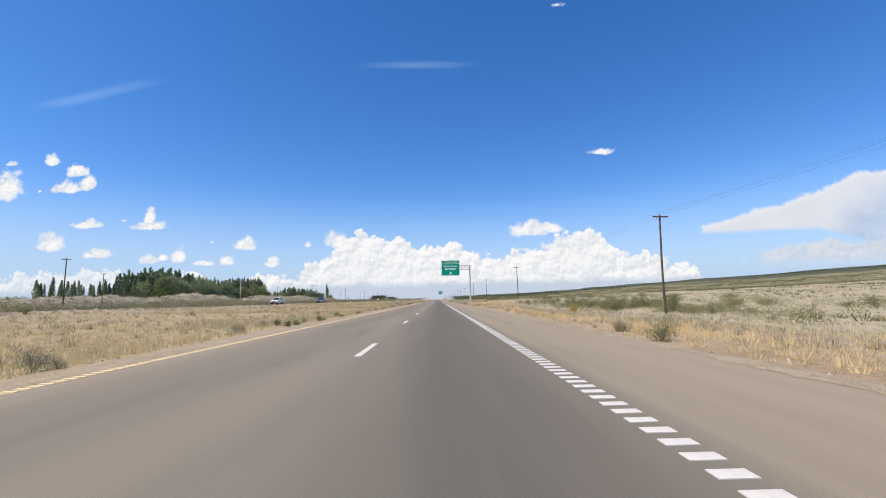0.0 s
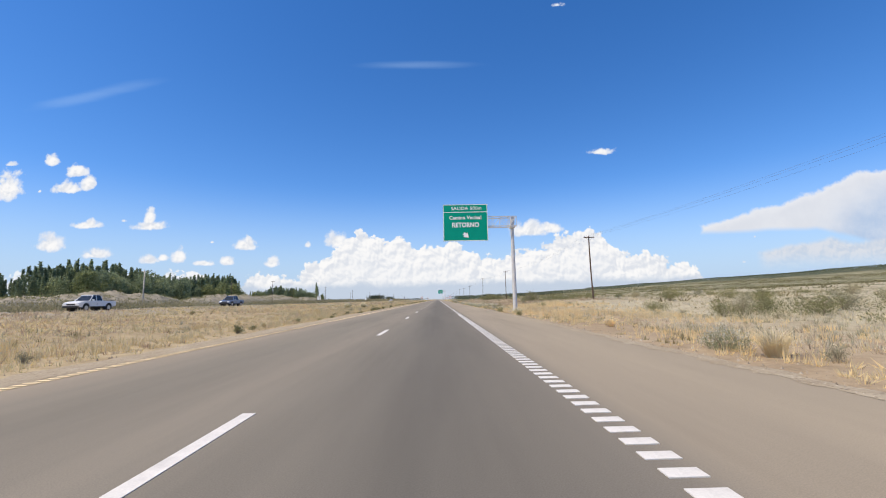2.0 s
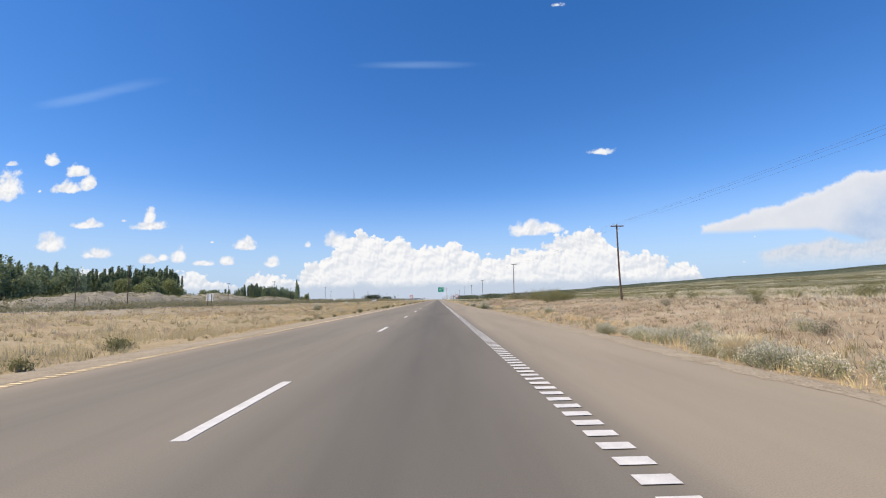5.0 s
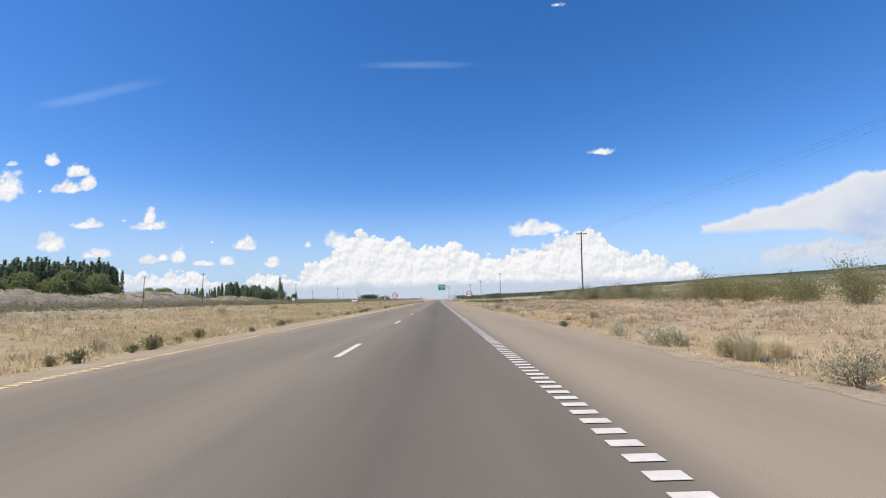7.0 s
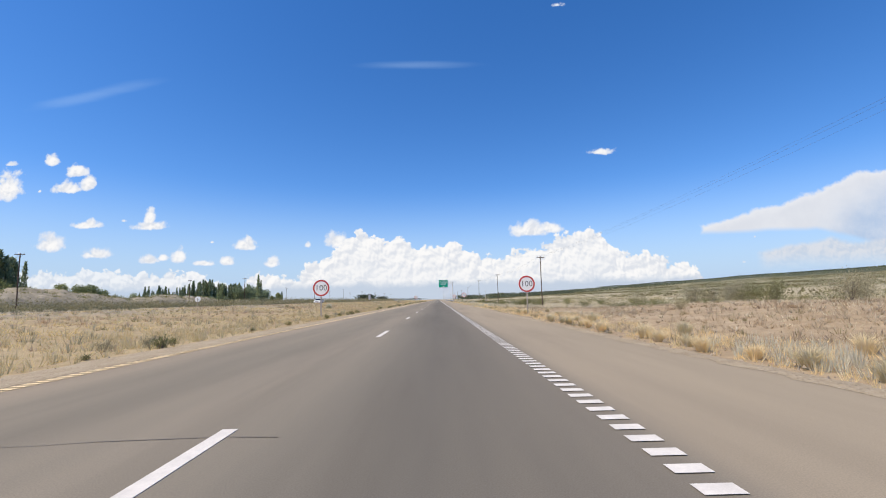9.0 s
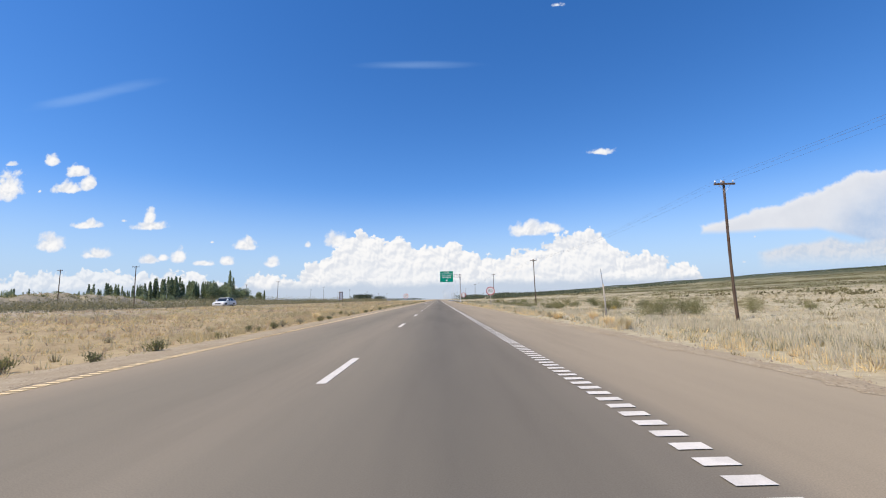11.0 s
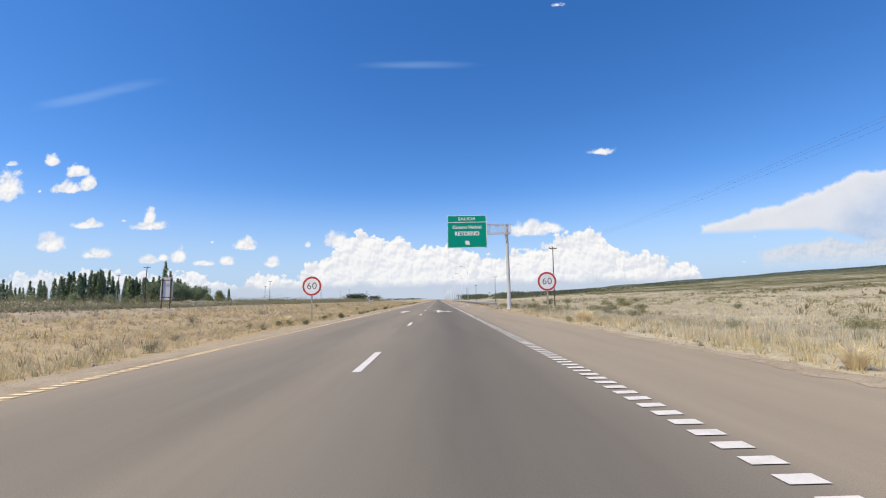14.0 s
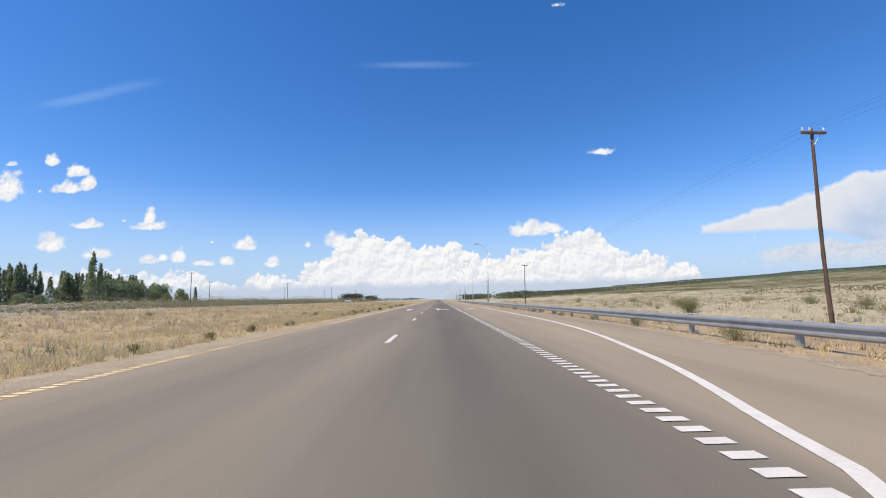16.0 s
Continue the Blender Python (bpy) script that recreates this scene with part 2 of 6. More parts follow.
def asphalt_build(nt, p):
    vec = coords(nt)
    sep = nt.nodes.new("ShaderNodeSeparateXYZ")
    nt.links.new(vec, sep.inputs[0])
    wob = noise_tex(nt, coords(nt, (0.3, 0.02, 1)), 1.0, 3)
    x = nt.nodes.new("ShaderNodeMath")
    x.operation = "MULTIPLY_ADD"
    nt.links.new(wob, x.inputs[0])
    x.inputs[1].default_value = 0.5
    nt.links.new(sep.outputs[0], x.inputs[2])
    span = nt.nodes.new("ShaderNodeMapRange")
    nt.links.new(x.outputs[0], span.inputs[0])
    span.inputs[1].default_value, span.inputs[2].default_value = -7.0, 8.0
    # worn, oil-darkened lanes and a dustier, paler shoulder
    k = lambda m: (m + 7.0) / 15.0
    tone = ramp(nt, span.outputs[0], [(0.0, (0.407, 0.329, 0.227)), (k(-5.8), (0.321, 0.270, 0.206)), (k(-4.6), (0.235, 0.209, 0.167)), (k(-3.4), (0.212, 0.191, 0.155)),
                                      (k(-1.9), (0.241, 0.214, 0.173)), (k(-1.0), (0.198, 0.180, 0.149)), (k(0.3), (0.141, 0.131, 0.113)),
                                      (k(1.4), (0.161, 0.147, 0.124)), (k(2.1), (0.198, 0.178, 0.148)), (k(2.5), (0.295, 0.252, 0.193)),
                                      (k(5.2), (0.326, 0.277, 0.206)), (1.0, (0.310, 0.265, 0.202))])
    stain = noise_tex(nt, coords(nt, (1, 0.08, 1)), 0.9, 5)
    tone = mixed(nt, 0.55, tone, ramp(nt, stain, [(0.25, (0.70, 0.69, 0.67)), (0.5, (1.0, 0.99, 0.96)), (0.75, (1.22, 1.19, 1.12))]), "MULTIPLY")
    grit = noise_tex(nt, vec, 90, 3, 0.7)
    tone = mixed(nt, 0.6, tone, ramp(nt, grit, [(0.3, (0.72, 0.72, 0.72)), (0.7, (1.28, 1.28, 1.28))]), "MULTIPLY")
    nt.links.new(tone, p.inputs["Base Color"])
    p.inputs["Roughness"].default_value = 0.9
    p.inputs["Specular IOR Level"].default_value = 0.12
    bump(nt, p, grit, 0.35, 0.004)


def sums(nt, op, a, b):
    n = nt.nodes.new("ShaderNodeMath")
    n.operation = op
    for sock, v in zip(n.inputs, (a, b)):
        if isinstance(v, (int, float)):
            sock.default_value = v
        else:
            nt.links.new(v, sock)
    return n.outputs[0]


def rise(nt, v, lo, hi):
    n = nt.nodes.new("ShaderNodeMapRange")
    n.interpolation_type = "SMOOTHSTEP"
    nt.links.new(v, n.inputs[0])
    n.inputs[1].default_value, n.inputs[2].default_value = lo, hi
    return n.outputs[0]


def ground_build(nt, p):
    vec = coords(nt)
    big, mid, fine = noise_tex(nt, vec, 0.012, 5), noise_tex(nt, vec, 0.2, 6, 0.7), noise_tex(nt, vec, 4.0, 4, 0.7)
    sep = nt.nodes.new("ShaderNodeSeparateXYZ")
    nt.links.new(vec, sep.inputs[0])
    away = sums(nt, "ADD", sep.outputs[0], sums(nt, "MULTIPLY", sums(nt, "SUBTRACT", mid, 0.5), 14.0))
    along = sums(nt, "ADD", sep.outputs[1], sums(nt, "MULTIPLY", sums(nt, "SUBTRACT", mid, 0.5), 40.0))
    # pale steppe, a stretch of reddish stony soil beside the road, tan soil in the median
    pale = ramp(nt, mid, [(0.30, (0.33, 0.285, 0.19)), (0.5, (0.425, 0.375, 0.26)), (0.7, (0.48, 0.43, 0.31))])
    red = ramp(nt, mid, [(0.30, (0.275, 0.202, 0.128)), (0.5, (0.37, 0.285, 0.185)), (0.7, (0.425, 0.34, 0.235))])
    tan = ramp(nt, mid, [(0.30, (0.29, 0.222, 0.13)), (0.5, (0.385, 0.302, 0.178)), (0.7, (0.44, 0.355, 0.22))])
    grey = ramp(nt, mid, [(0.30, (0.27, 0.24, 0.185)), (0.5, (0.345, 0.305, 0.235)), (0.7, (0.40, 0.36, 0.285))])
    stretch = sums(nt, "MULTIPLY", rise(nt, along, 95, 130), rise(nt, along, 318, 285))
    near = sums(nt, "MULTIPLY", sums(nt, "MAXIMUM", rise(nt, along, 112, 95), rise(nt, along, 405, 430)), rise(nt, away, 17, 11))
    col = mixed(nt, sums(nt, "MAXIMUM", near, sums(nt, "MULTIPLY", stretch, rise(nt, away, 34, 22))), pale, red)
    col = mixed(nt, rise(nt, away, 2.0, -2.0), col, tan)
    col = mixed(nt, rise(nt, away, -20, -30), col, grey)
    # scrub closes up on the slope, thins again above it, and is darkest along the scarp
    wide = sums(nt, "ADD", sep.outputs[0], sums(nt, "MULTIPLY", sums(nt, "SUBTRACT", big, 0.5), 260.0))
    scrub = noise_tex(nt, coords(nt, (1, 0.45, 1)), 0.06, 7, 0.8)
    slope = sums(nt, "MULTIPLY", rise(nt, wide, 120, 330), 0.15)
    cover = rise(nt, sums(nt, "ADD", scrub, slope), 0.57, 0.64)
    green = ramp(nt, fine, [(0.3, (0.085, 0.09, 0.045)), (0.7, (0.17, 0.168, 0.086))])
    col = mixed(nt, sums(nt, "MULTIPLY", cover, rise(nt, sep.outputs[0], 22, 70)), col, green)
    upper = ramp(nt, noise_tex(nt, coords(nt, (1, 0.35, 1)), 0.03, 7, 0.75), [(0.40, (0.085, 0.095, 0.048)), (0.50, (0.17, 0.168, 0.09)), (0.58, (0.36, 0.33, 0.21))])
    col = mixed(nt, sums(nt, "MULTIPLY", rise(nt, wide, 380, 560), 0.8), col, upper)
    col = mixed(nt, rise(nt, wide, 660, 760), col, (0.055, 0.07, 0.036))
    far_left = ramp(nt, mid, [(0.35, (0.15, 0.14, 0.08)), (0.65, (0.26, 0.235, 0.15))])
    col = mixed(nt, sums(nt, "MULTIPLY", rise(nt, away, -46, -56), 0.8), col, far_left)
    specks = noise_tex(nt, vec, 1.7, 6, 0.8)
    litter = noise_tex(nt, vec, 15.0, 4, 0.8)
    col = mixed(nt, ramp(nt, litter, [(0.54, (0, 0, 0)), (0.64, (0.6, 0.6, 0.6))]), col, (0.47, 0.40, 0.29))
    col = mixed(nt, ramp(nt, noise_tex(nt, vec, 5.5, 5, 0.8), [(0.55, (0, 0, 0)), (0.64, (0.6, 0.6, 0.6))]), col, (0.20, 0.155, 0.10))
    col = mixed(nt, 0.7, col, ramp(nt, specks, [(0.32, (0.68, 0.67, 0.64)), (0.5, (1.0, 1.0, 1.0)), (0.68, (1.25, 1.24, 1.2))]), "MULTIPLY")
    nt.links.new(col, p.inputs["Base Color"])
    p.inputs["Roughness"].default_value = 0.95
    p.inputs["Specular IOR Level"].default_value = 0.1
    bump(nt, p, fine, 0.3, 0.02)


ASPHALT = material("asphalt", asphalt_build)
GROUND = material("dry steppe soil", ground_build)


def gravel_build(nt, p):
    """Earth strewn with small stones, each with a tone of its own."""
    vec = coords(nt)
    soil = ramp(nt, noise_tex(nt, vec, 1.3, 5, 0.7), [(0.3, (0.31, 0.25, 0.17)), (0.55, (0.39, 0.325, 0.23)), (0.75, (0.45, 0.39, 0.29))])
    vo = nt.nodes.new("ShaderNodeTexVoronoi")
    vo.inputs["Scale"].default_value = 26
    nt.links.new(vec, vo.inputs["Vector"])
    tone = nt.nodes.new("ShaderNodeSeparateColor")
    nt.links.new(vo.outputs["Color"], tone.inputs[0])
    stones = ramp(nt, tone.outputs[0], [(0.0, (0.16, 0.125, 0.09)), (0.5, (0.35, 0.285, 0.20)), (1.0, (0.56, 0.48, 0.37))])
    bare = ramp(nt, tone.outputs[1], [(0.35, (0, 0, 0)), (0.45, (1, 1, 1))])
    rim = ramp(nt, vo.outputs["Distance"], [(0.25, (1, 1, 1)), (0.5, (0, 0, 0))])
    col = mixed(nt, mixed(nt, 1.0, bare, rim, "MULTIPLY"), soil, stones)
    nt.links.new(col, p.inputs["Base Color"])
    p.inputs["Roughness"].default_value = 0.95
    p.inputs["Specular IOR Level"].default_value = 0.15
    bump(nt, p, rim, 0.6, 0.02)


GRAVEL = material("stony tan gravel", gravel_build)
STONE = island("loose stones", [(0.1, (0.24, 0.19, 0.14)), (0.5, (0.40, 0.33, 0.25)), (0.9, (0.60, 0.53, 0.43))], 0.9, 0.0, 0.8)
WHITE_PAINT = plain("worn white road paint", (0.66, 0.63, 0.58), 0.7, spread=0.18, scale=5, grain=0.2)
YELLOW_PAINT = plain("worn yellow road paint", (0.84, 0.66, 0.38), 0.7, spread=0.2, scale=5, grain=0.2)
STRAW = island("dry straw", [(0.08, (0.82, 0.62, 0.31)), (0.32, (0.82, 0.65, 0.36)), (0.52, (0.79, 0.66, 0.40)), (0.72, (0.68, 0.57, 0.33)), (0.95, (0.52, 0.47, 0.26))], 0.8, 0.45, 0.11)
BLOND = island("blond bunch grass", [(0.1, (0.72, 0.63, 0.41)), (0.5, (0.78, 0.69, 0.47)), (0.9, (0.81, 0.74, 0.56))], 0.8, 0.5, 0.5)
SAGE = island("grey sage leaves", [(0.05, (0.25, 0.235, 0.15)), (0.5, (0.37, 0.345, 0.23)), (0.95, (0.50, 0.46, 0.325))], 0.85, 0.3, 0.6)
GREEN_SHRUB = island("olive shrub leaves", [(0.05, (0.155, 0.158, 0.07)), (0.5, (0.25, 0.248, 0.115)), (0.95, (0.385, 0.36, 0.19))], 0.8, 0.35, 0.6)
PALE_SHRUB = island("silvery shrub leaves", [(0.05, (0.46, 0.44, 0.33)), (0.5, (0.60, 0.57, 0.45)), (0.95, (0.74, 0.70, 0.56))], 0.85, 0.3, 0.6)
POPLAR = island("poplar leaves", [(0.05, (0.17, 0.215, 0.128)), (0.5, (0.27, 0.33, 0.195)), (0.95, (0.395, 0.445, 0.27))], 0.6, 0.5, 0.5)
# distance haze is put into these leaf tones, as paler, greyer greens
FAR_LEAVES = island("far tree leaves", [(0.05, (0.075, 0.095, 0.062)), (0.5, (0.115, 0.14, 0.09)), (0.95, (0.16, 0.18, 0.115))], 0.8, 0.3, 0.05)
WILLOW = island("willow leaves", [(0.05, (0.175, 0.21, 0.095)), (0.5, (0.265, 0.305, 0.14)), (0.95, (0.37, 0.40, 0.20))], 0.6, 0.45, 0.5)
BRUSH = island("dry brown brush", [(0.05, (0.44, 0.32, 0.21)), (0.4, (0.60, 0.45, 0.30)), (0.7, (0.70, 0.56, 0.39)), (0.95, (0.54, 0.48, 0.31))], 0.85, 0.4, 0.25)
PALE_STRAW = island("bleached cream herbs", [(0.05, (0.46, 0.41, 0.29)), (0.5, (0.62, 0.565, 0.42)), (0.95, (0.74, 0.69, 0.54))], 0.85, 0.4, 0.09)
SILVER_LEAF = island("grey-green herb leaves", [(0.05, (0.30, 0.31, 0.165)), (0.5, (0.43, 0.42, 0.25)), (0.95, (0.58, 0.54, 0.35))], 0.85, 0.4, 0.7)
BLOOM = island("small white flower heads", [(0.05, (0.66, 0.61, 0.46)), (0.5, (0.77, 0.72, 0.57)), (0.95, (0.87, 0.83, 0.69))], 0.85, 0.4, 0.7)
GREY_SCRUB = island("grey olive scrub", [(0.05, (0.175, 0.166, 0.092)), (0.5, (0.26, 0.243, 0.143)), (0.95, (0.36, 0.328, 0.21))], 0.85, 0.3, 0.08)
YELLOW_LEAF = island("yellow blossom and leaves", [(0.05, (0.36, 0.29, 0.09)), (0.5, (0.55, 0.42, 0.13)), (0.95, (0.66, 0.52, 0.20))], 0.85, 0.4, 0.6)
DARK_TUFT = island("dark olive tufts", [(0.05, (0.15, 0.125, 0.06)), (0.5, (0.235, 0.20, 0.10)), (0.95, (0.30, 0.28, 0.14))], 0.85, 0.3, 0.4)
BARK = plain("grey bark", (0.16, 0.13, 0.10), 0.9, spread=0.3, grain=0.6)
TWIG = plain("dry twigs", (0.22, 0.17, 0.12), 0.9, spread=0.3)


def wood_build(nt, p):
    n = noise_tex(nt, coords(nt, (9, 9, 0.5)), 2.0, 5, 0.65)
    nt.links.new(ramp(nt, n, [(0.3, (0.055, 0.036, 0.026)), (0.55, (0.12, 0.078, 0.055)), (0.75, (0.22, 0.155, 0.115))]), p.inputs["Base Color"])
    p.inputs["Roughness"].default_value = 0.85
    bump(nt, p, n, 0.5, 0.02)


POLE_WOOD = material("weathered pole wood", wood_build)
GALV = plain("galvanised steel", (0.52, 0.54, 0.56), 0.45, 0.55, 0.12, 4)
GANTRY_GREY = plain("weathered pale grey steel", (0.58, 0.57, 0.55), 0.55, 0.1, 0.16, 2.5)
RAIL_STEEL = plain("weathered guardrail steel", (0.36, 0.375, 0.39), 0.5, 0.5, 0.2, 3)
CONCRETE = plain("pale concrete", (0.52, 0.46, 0.38), 0.9, spread=0.15, grain=0.4)
CERAMIC = plain("white porcelain", (0.75, 0.77, 0.78), 0.2, spread=0.05)
SIGN_GREEN = plain("green reflective sheeting", (0.0, 0.31, 0.205), 0.6, spread=0.06, scale=1.5)
SIGN_GREEN.node_tree.nodes["Principled BSDF"].inputs["Specular IOR Level"].default_value = 0.12
SIGN_WHITE = plain("white reflective sheeting", (0.90, 0.90, 0.87), 0.45, spread=0.03)
SIGN_RED = plain("red sign border", (0.52, 0.06, 0.055), 0.45, spread=0.1)
SIGN_BLACK = plain("black sign lettering", (0.03, 0.03, 0.03), 0.5, spread=0.1)
SIGN_POST = plain("weathered grey post", (0.40, 0.36, 0.31), 0.7, 0.1, 0.2)
SIGN_BACK = plain("dull aluminium", (0.64, 0.65, 0.66), 0.55, 0.0, spread=0.1)
LAMP_WHITE = plain("white painted mast", (0.68, 0.69, 0.70), 0.45, spread=0.06)
CABLE = plain("weathered cable", (0.13, 0.135, 0.145), 0.6)
CAR_GREY = plain("silver grey car paint", (0.50, 0.50, 0.49), 0.3, 0.2, 0.05)
CAR_BLUE = plain("steel blue car paint", (0.15, 0.185, 0.25), 0.25, 0.3, 0.05)
CAR_WHITE = plain("white car paint", (0.72, 0.72, 0.71), 0.3, 0.0, 0.04)
CAR_GLASS = plain("dark tinted car glass", (0.025, 0.03, 0.035), 0.08, spread=0.1)
TYRE = plain("tyre rubber", (0.025, 0.025, 0.025), 0.85)
RIM = plain("alloy wheel", (0.45, 0.46, 0.47), 0.35, 0.8)
HEADLIGHT = plain("clear lamp lens", (0.7, 0.72, 0.74), 0.12, spread=0.05)
HEAP = plain("spoil earth", (0.275, 0.245, 0.182), 0.95, spread=0.55, scale=0.5, grain=1.0)


# ---------------------------------------------------------------- mesh helpers
def part(name, bm, mat, parent=None, label="", smooth=False):
    me = bpy.data.meshes.new(name)
    bm.to_mesh(me)
    bm.free()
    if smooth:
        me.shade_smooth()
    me.materials.append(mat)
    ob = new(name, me)
    if parent is not None:
        ob.parent = parent
    if label:
        ob["label"] = label
    return ob


def thing(name, at, label, category, group="", turn=0.0, kind=""):
    e = new(name)
    e.empty_display_size = 0.3
    e.matrix_basis = pose(*at, 0, 0, turn)
    return tagged(e, label, category, group, kind)


def soup(name, verts, faces, mat, smooth=False):
    """A mesh object from arrays: verts n x 3, faces m x 3 or m x 4."""
    me = bpy.data.meshes.new(name)
    n, m, k = len(verts), len(faces), faces.shape[1]
    me.vertices.add(n)
    me.vertices.foreach_set("co", np.ascontiguousarray(verts, np.float32).ravel())
    me.loops.add(m * k)
    me.loops.foreach_set("vertex_index", np.ascontiguousarray(faces, np.int32).ravel())
    me.polygons.add(m)
    me.polygons.foreach_set("loop_start", np.arange(0, m * k, k, dtype=np.int32))
    me.update(calc_edges=True)
    if smooth:
        me.shade_smooth()
    else:
        me.shade_flat()
    me.materials.append(mat)
    return me


def box(bm, lo, hi, bevel=0.0):
    c = [(a + b) / 2 for a, b in zip(lo, hi)]
    s = [b - a for a, b in zip(lo, hi)]
    r = bmesh.ops.create_cube(bm, size=1.0, matrix=Matrix.Translation(c) @ Matrix.Diagonal((*s, 1)))
    if bevel:
        edges = {e for v in r["verts"] for e in v.link_edges}
        bmesh.ops.bevel(bm, geom=list(edges), offset=bevel, segments=2, affect="EDGES", profile=0.7)


def tube(bm, a, b, r1, r2=None, sides=10):
    a, b = Vector(a), Vector(b)
    d = b - a
    m = Matrix.Translation((a + b) / 2) @ d.to_track_quat("Z", "Y").to_matrix().to_4x4()
    bmesh.ops.create_cone(bm, cap_ends=True, segments=sides, radius1=r1, radius2=r1 if r2 is None else r2, depth=d.length, matrix=m)


def made(*shapes):
    """A bmesh from (function, arguments...) rows."""
    bm = bmesh.new()
    for f, *args in shapes:
        f(bm, *args)
    return bm


def sweep(bm, pts, radii, sides=8):
    """A bent, tapered limb through pts."""
    rings = []
    for i, p in enumerate(pts):
        d = (Vector(pts[min(i + 1, len(pts) - 1)]) - Vector(pts[max(i - 1, 0)])).normalized()
        q = d.to_track_quat("Z", "Y")
        rings.append([bm.verts.new(Vector(p) + q @ Vector((radii[i] * math.cos(k * math.tau / sides), radii[i] * math.sin(k * math.tau / sides), 0))) for k in range(sides)])
    for a, b in zip(rings, rings[1:]):
        for k in range(sides):
            bm.faces.new((a[k], a[(k + 1) % sides], b[(k + 1) % sides], b[k]))
    bm.faces.new(rings[-1])
    bm.faces.new(rings[0][::-1])


def leaf_cards(rng, centres, size, flat=0.0):
    """Small leaf clumps: one bent quad each, turned at random."""
    n = len(centres)
    a = rng.normal(size=(n, 3))
    a /= np.linalg.norm(a, axis=1, keepdims=True)
    b = np.cross(a, rng.normal(size=(n, 3)))
    b /= np.linalg.norm(b, axis=1, keepdims=True)
    s = (size * rng.uniform(0.6, 1.4, n))[:, None]
    v = np.stack([centres - a * s, centres - b * s * 0.5, centres + a * s, centres + b * s * 0.5 + np.cross(a, b) * s * 0.3], 1).reshape(-1, 3)
    return v, np.arange(4 * n).reshape(n, 4)


def slivers(rng, centres, out, length, width):
    """Narrow pointed leaves, one triangle each, that lean along the directions out."""
    n = len(centres)
    d = out + rng.normal(size=(n, 3)) * 0.55
    d /= np.linalg.norm(d, axis=1, keepdims=True) + 1e-6
    b = np.cross(d, rng.normal(size=(n, 3)))
    b /= np.linalg.norm(b, axis=1, keepdims=True) + 1e-6
    ln, wd = (length * rng.uniform(0.6, 1.4, n))[:, None], (width * rng.uniform(0.6, 1.4, n))[:, None]
    v = np.stack([centres - b * wd, centres + b * wd, centres + d * ln], 1).reshape(-1, 3)
    return v, np.arange(3 * n).reshape(n, 3)


# ---------------------------------------------------------------- the lie of the land
ROAD_L, ROAD_R = -6.2, 4.95
FAR_ROAD = (-42.0, -32.0)


def smoothstep(a, b, v):
    t = np.clip((np.asarray(v, float) - a) / (b - a), 0, 1)
    return t * t * (3 - 2 * t)


def edge_right(y):
    """Where the paving ends on the right: the shoulder, then the exit lane."""
    return ROAD_R + 1.95 * smoothstep(436, 462, y)


def land(x, y):
    x, y = np.asarray(x, float), np.asarray(y, float)
    # for a stretch the steppe climbs a low bank instead of dropping away
    bank = smoothstep(50, 115, y) * (1 - smoothstep(265, 318, y))
    right = -0.72 * smoothstep(5.5, 20, x) * (1 - bank) + bank * (0.65 * smoothstep(7.5, 22, x) - 0.10 * np.exp(-((x - 7) / 1.5) ** 2))
    right = right + 49.5 * np.clip((x - 45) / 860, 0, 1) ** 1.55
    left = 0.62 * smoothstep(-8, -34, x) * 1.0 + 0.3 * smoothstep(-40, -90, x) - 0.12 * np.exp(-((x + 10.5) / 2.2) ** 2) + 0.22 * np.exp(-((x + 27.5) / 2.5) ** 2)
    z = np.where(x > 0, right, left)
    ripple = 0.10 * np.sin(x * 0.31 + 1.3 * np.sin(y * 0.07)) * np.sin(y * 0.23 + np.sin(x * 0.11)) + 0.05 * np.sin(x * 1.1 + y * 0.7) * np.sin(y * 0.9 - x * 0.4)
    calm = smoothstep(5.2, 10, x) + smoothstep(-7, -11, x) * (1 - smoothstep(-25, -27, x) * (1 - smoothstep(-40, -44, x)))
    swell = 1.2 * np.sin(x / 61 + 2) * np.sin(y / 83) * (smoothstep(60, 140, x))
    return z - 0.03 + ripple * calm + swell


def build_land():
    xs = np.concatenate([[-4600, -3000, -2000, -1300, -900, -600, -400, -300, -230, -180, -150, -125], np.arange(-105, -44, 4.0), np.arange(-43, -8, 1.1), [-7.2, -6.7, -6.3, -3, 0, 3, 4.8],
                         np.arange(5.2, 26, 0.9), np.arange(27, 70, 3.0), np.arange(74, 200, 9.0), np.arange(210, 920, 30.0), [960, 1100, 1500, 2200, 3200, 4600]])
    ys = np.concatenate([[-900, -400, -150, -60], np.arange(-30, 640, 2.3), np.arange(650, 1000, 12.0), [1050, 1150, 1300, 1500, 1800, 2200, 2700, 3400, 4200, 5200]])
    X, Y = np.meshgrid(xs, ys)
    Z = land(X, Y)
    wide = (X > 3) & (X < edge_right(Y) + 0.5)
    Z = np.where(wide, np.minimum(Z, -0.03), Z)
    v = np.stack([X, Y, Z], -1).reshape(-1, 3)
    nx, ny = len(xs), len(ys)
    i = (np.arange(ny - 1)[:, None] * nx + np.arange(nx - 1)[None]).ravel()
    f = np.stack([i, i + 1, i + nx + 1, i + nx], 1)
    ob = new("ground", soup("ground", v, f, GROUND, True))
    tagged(ob, "dry tan steppe soil with sparse scrub", "ground", kind="structure")


build_land()


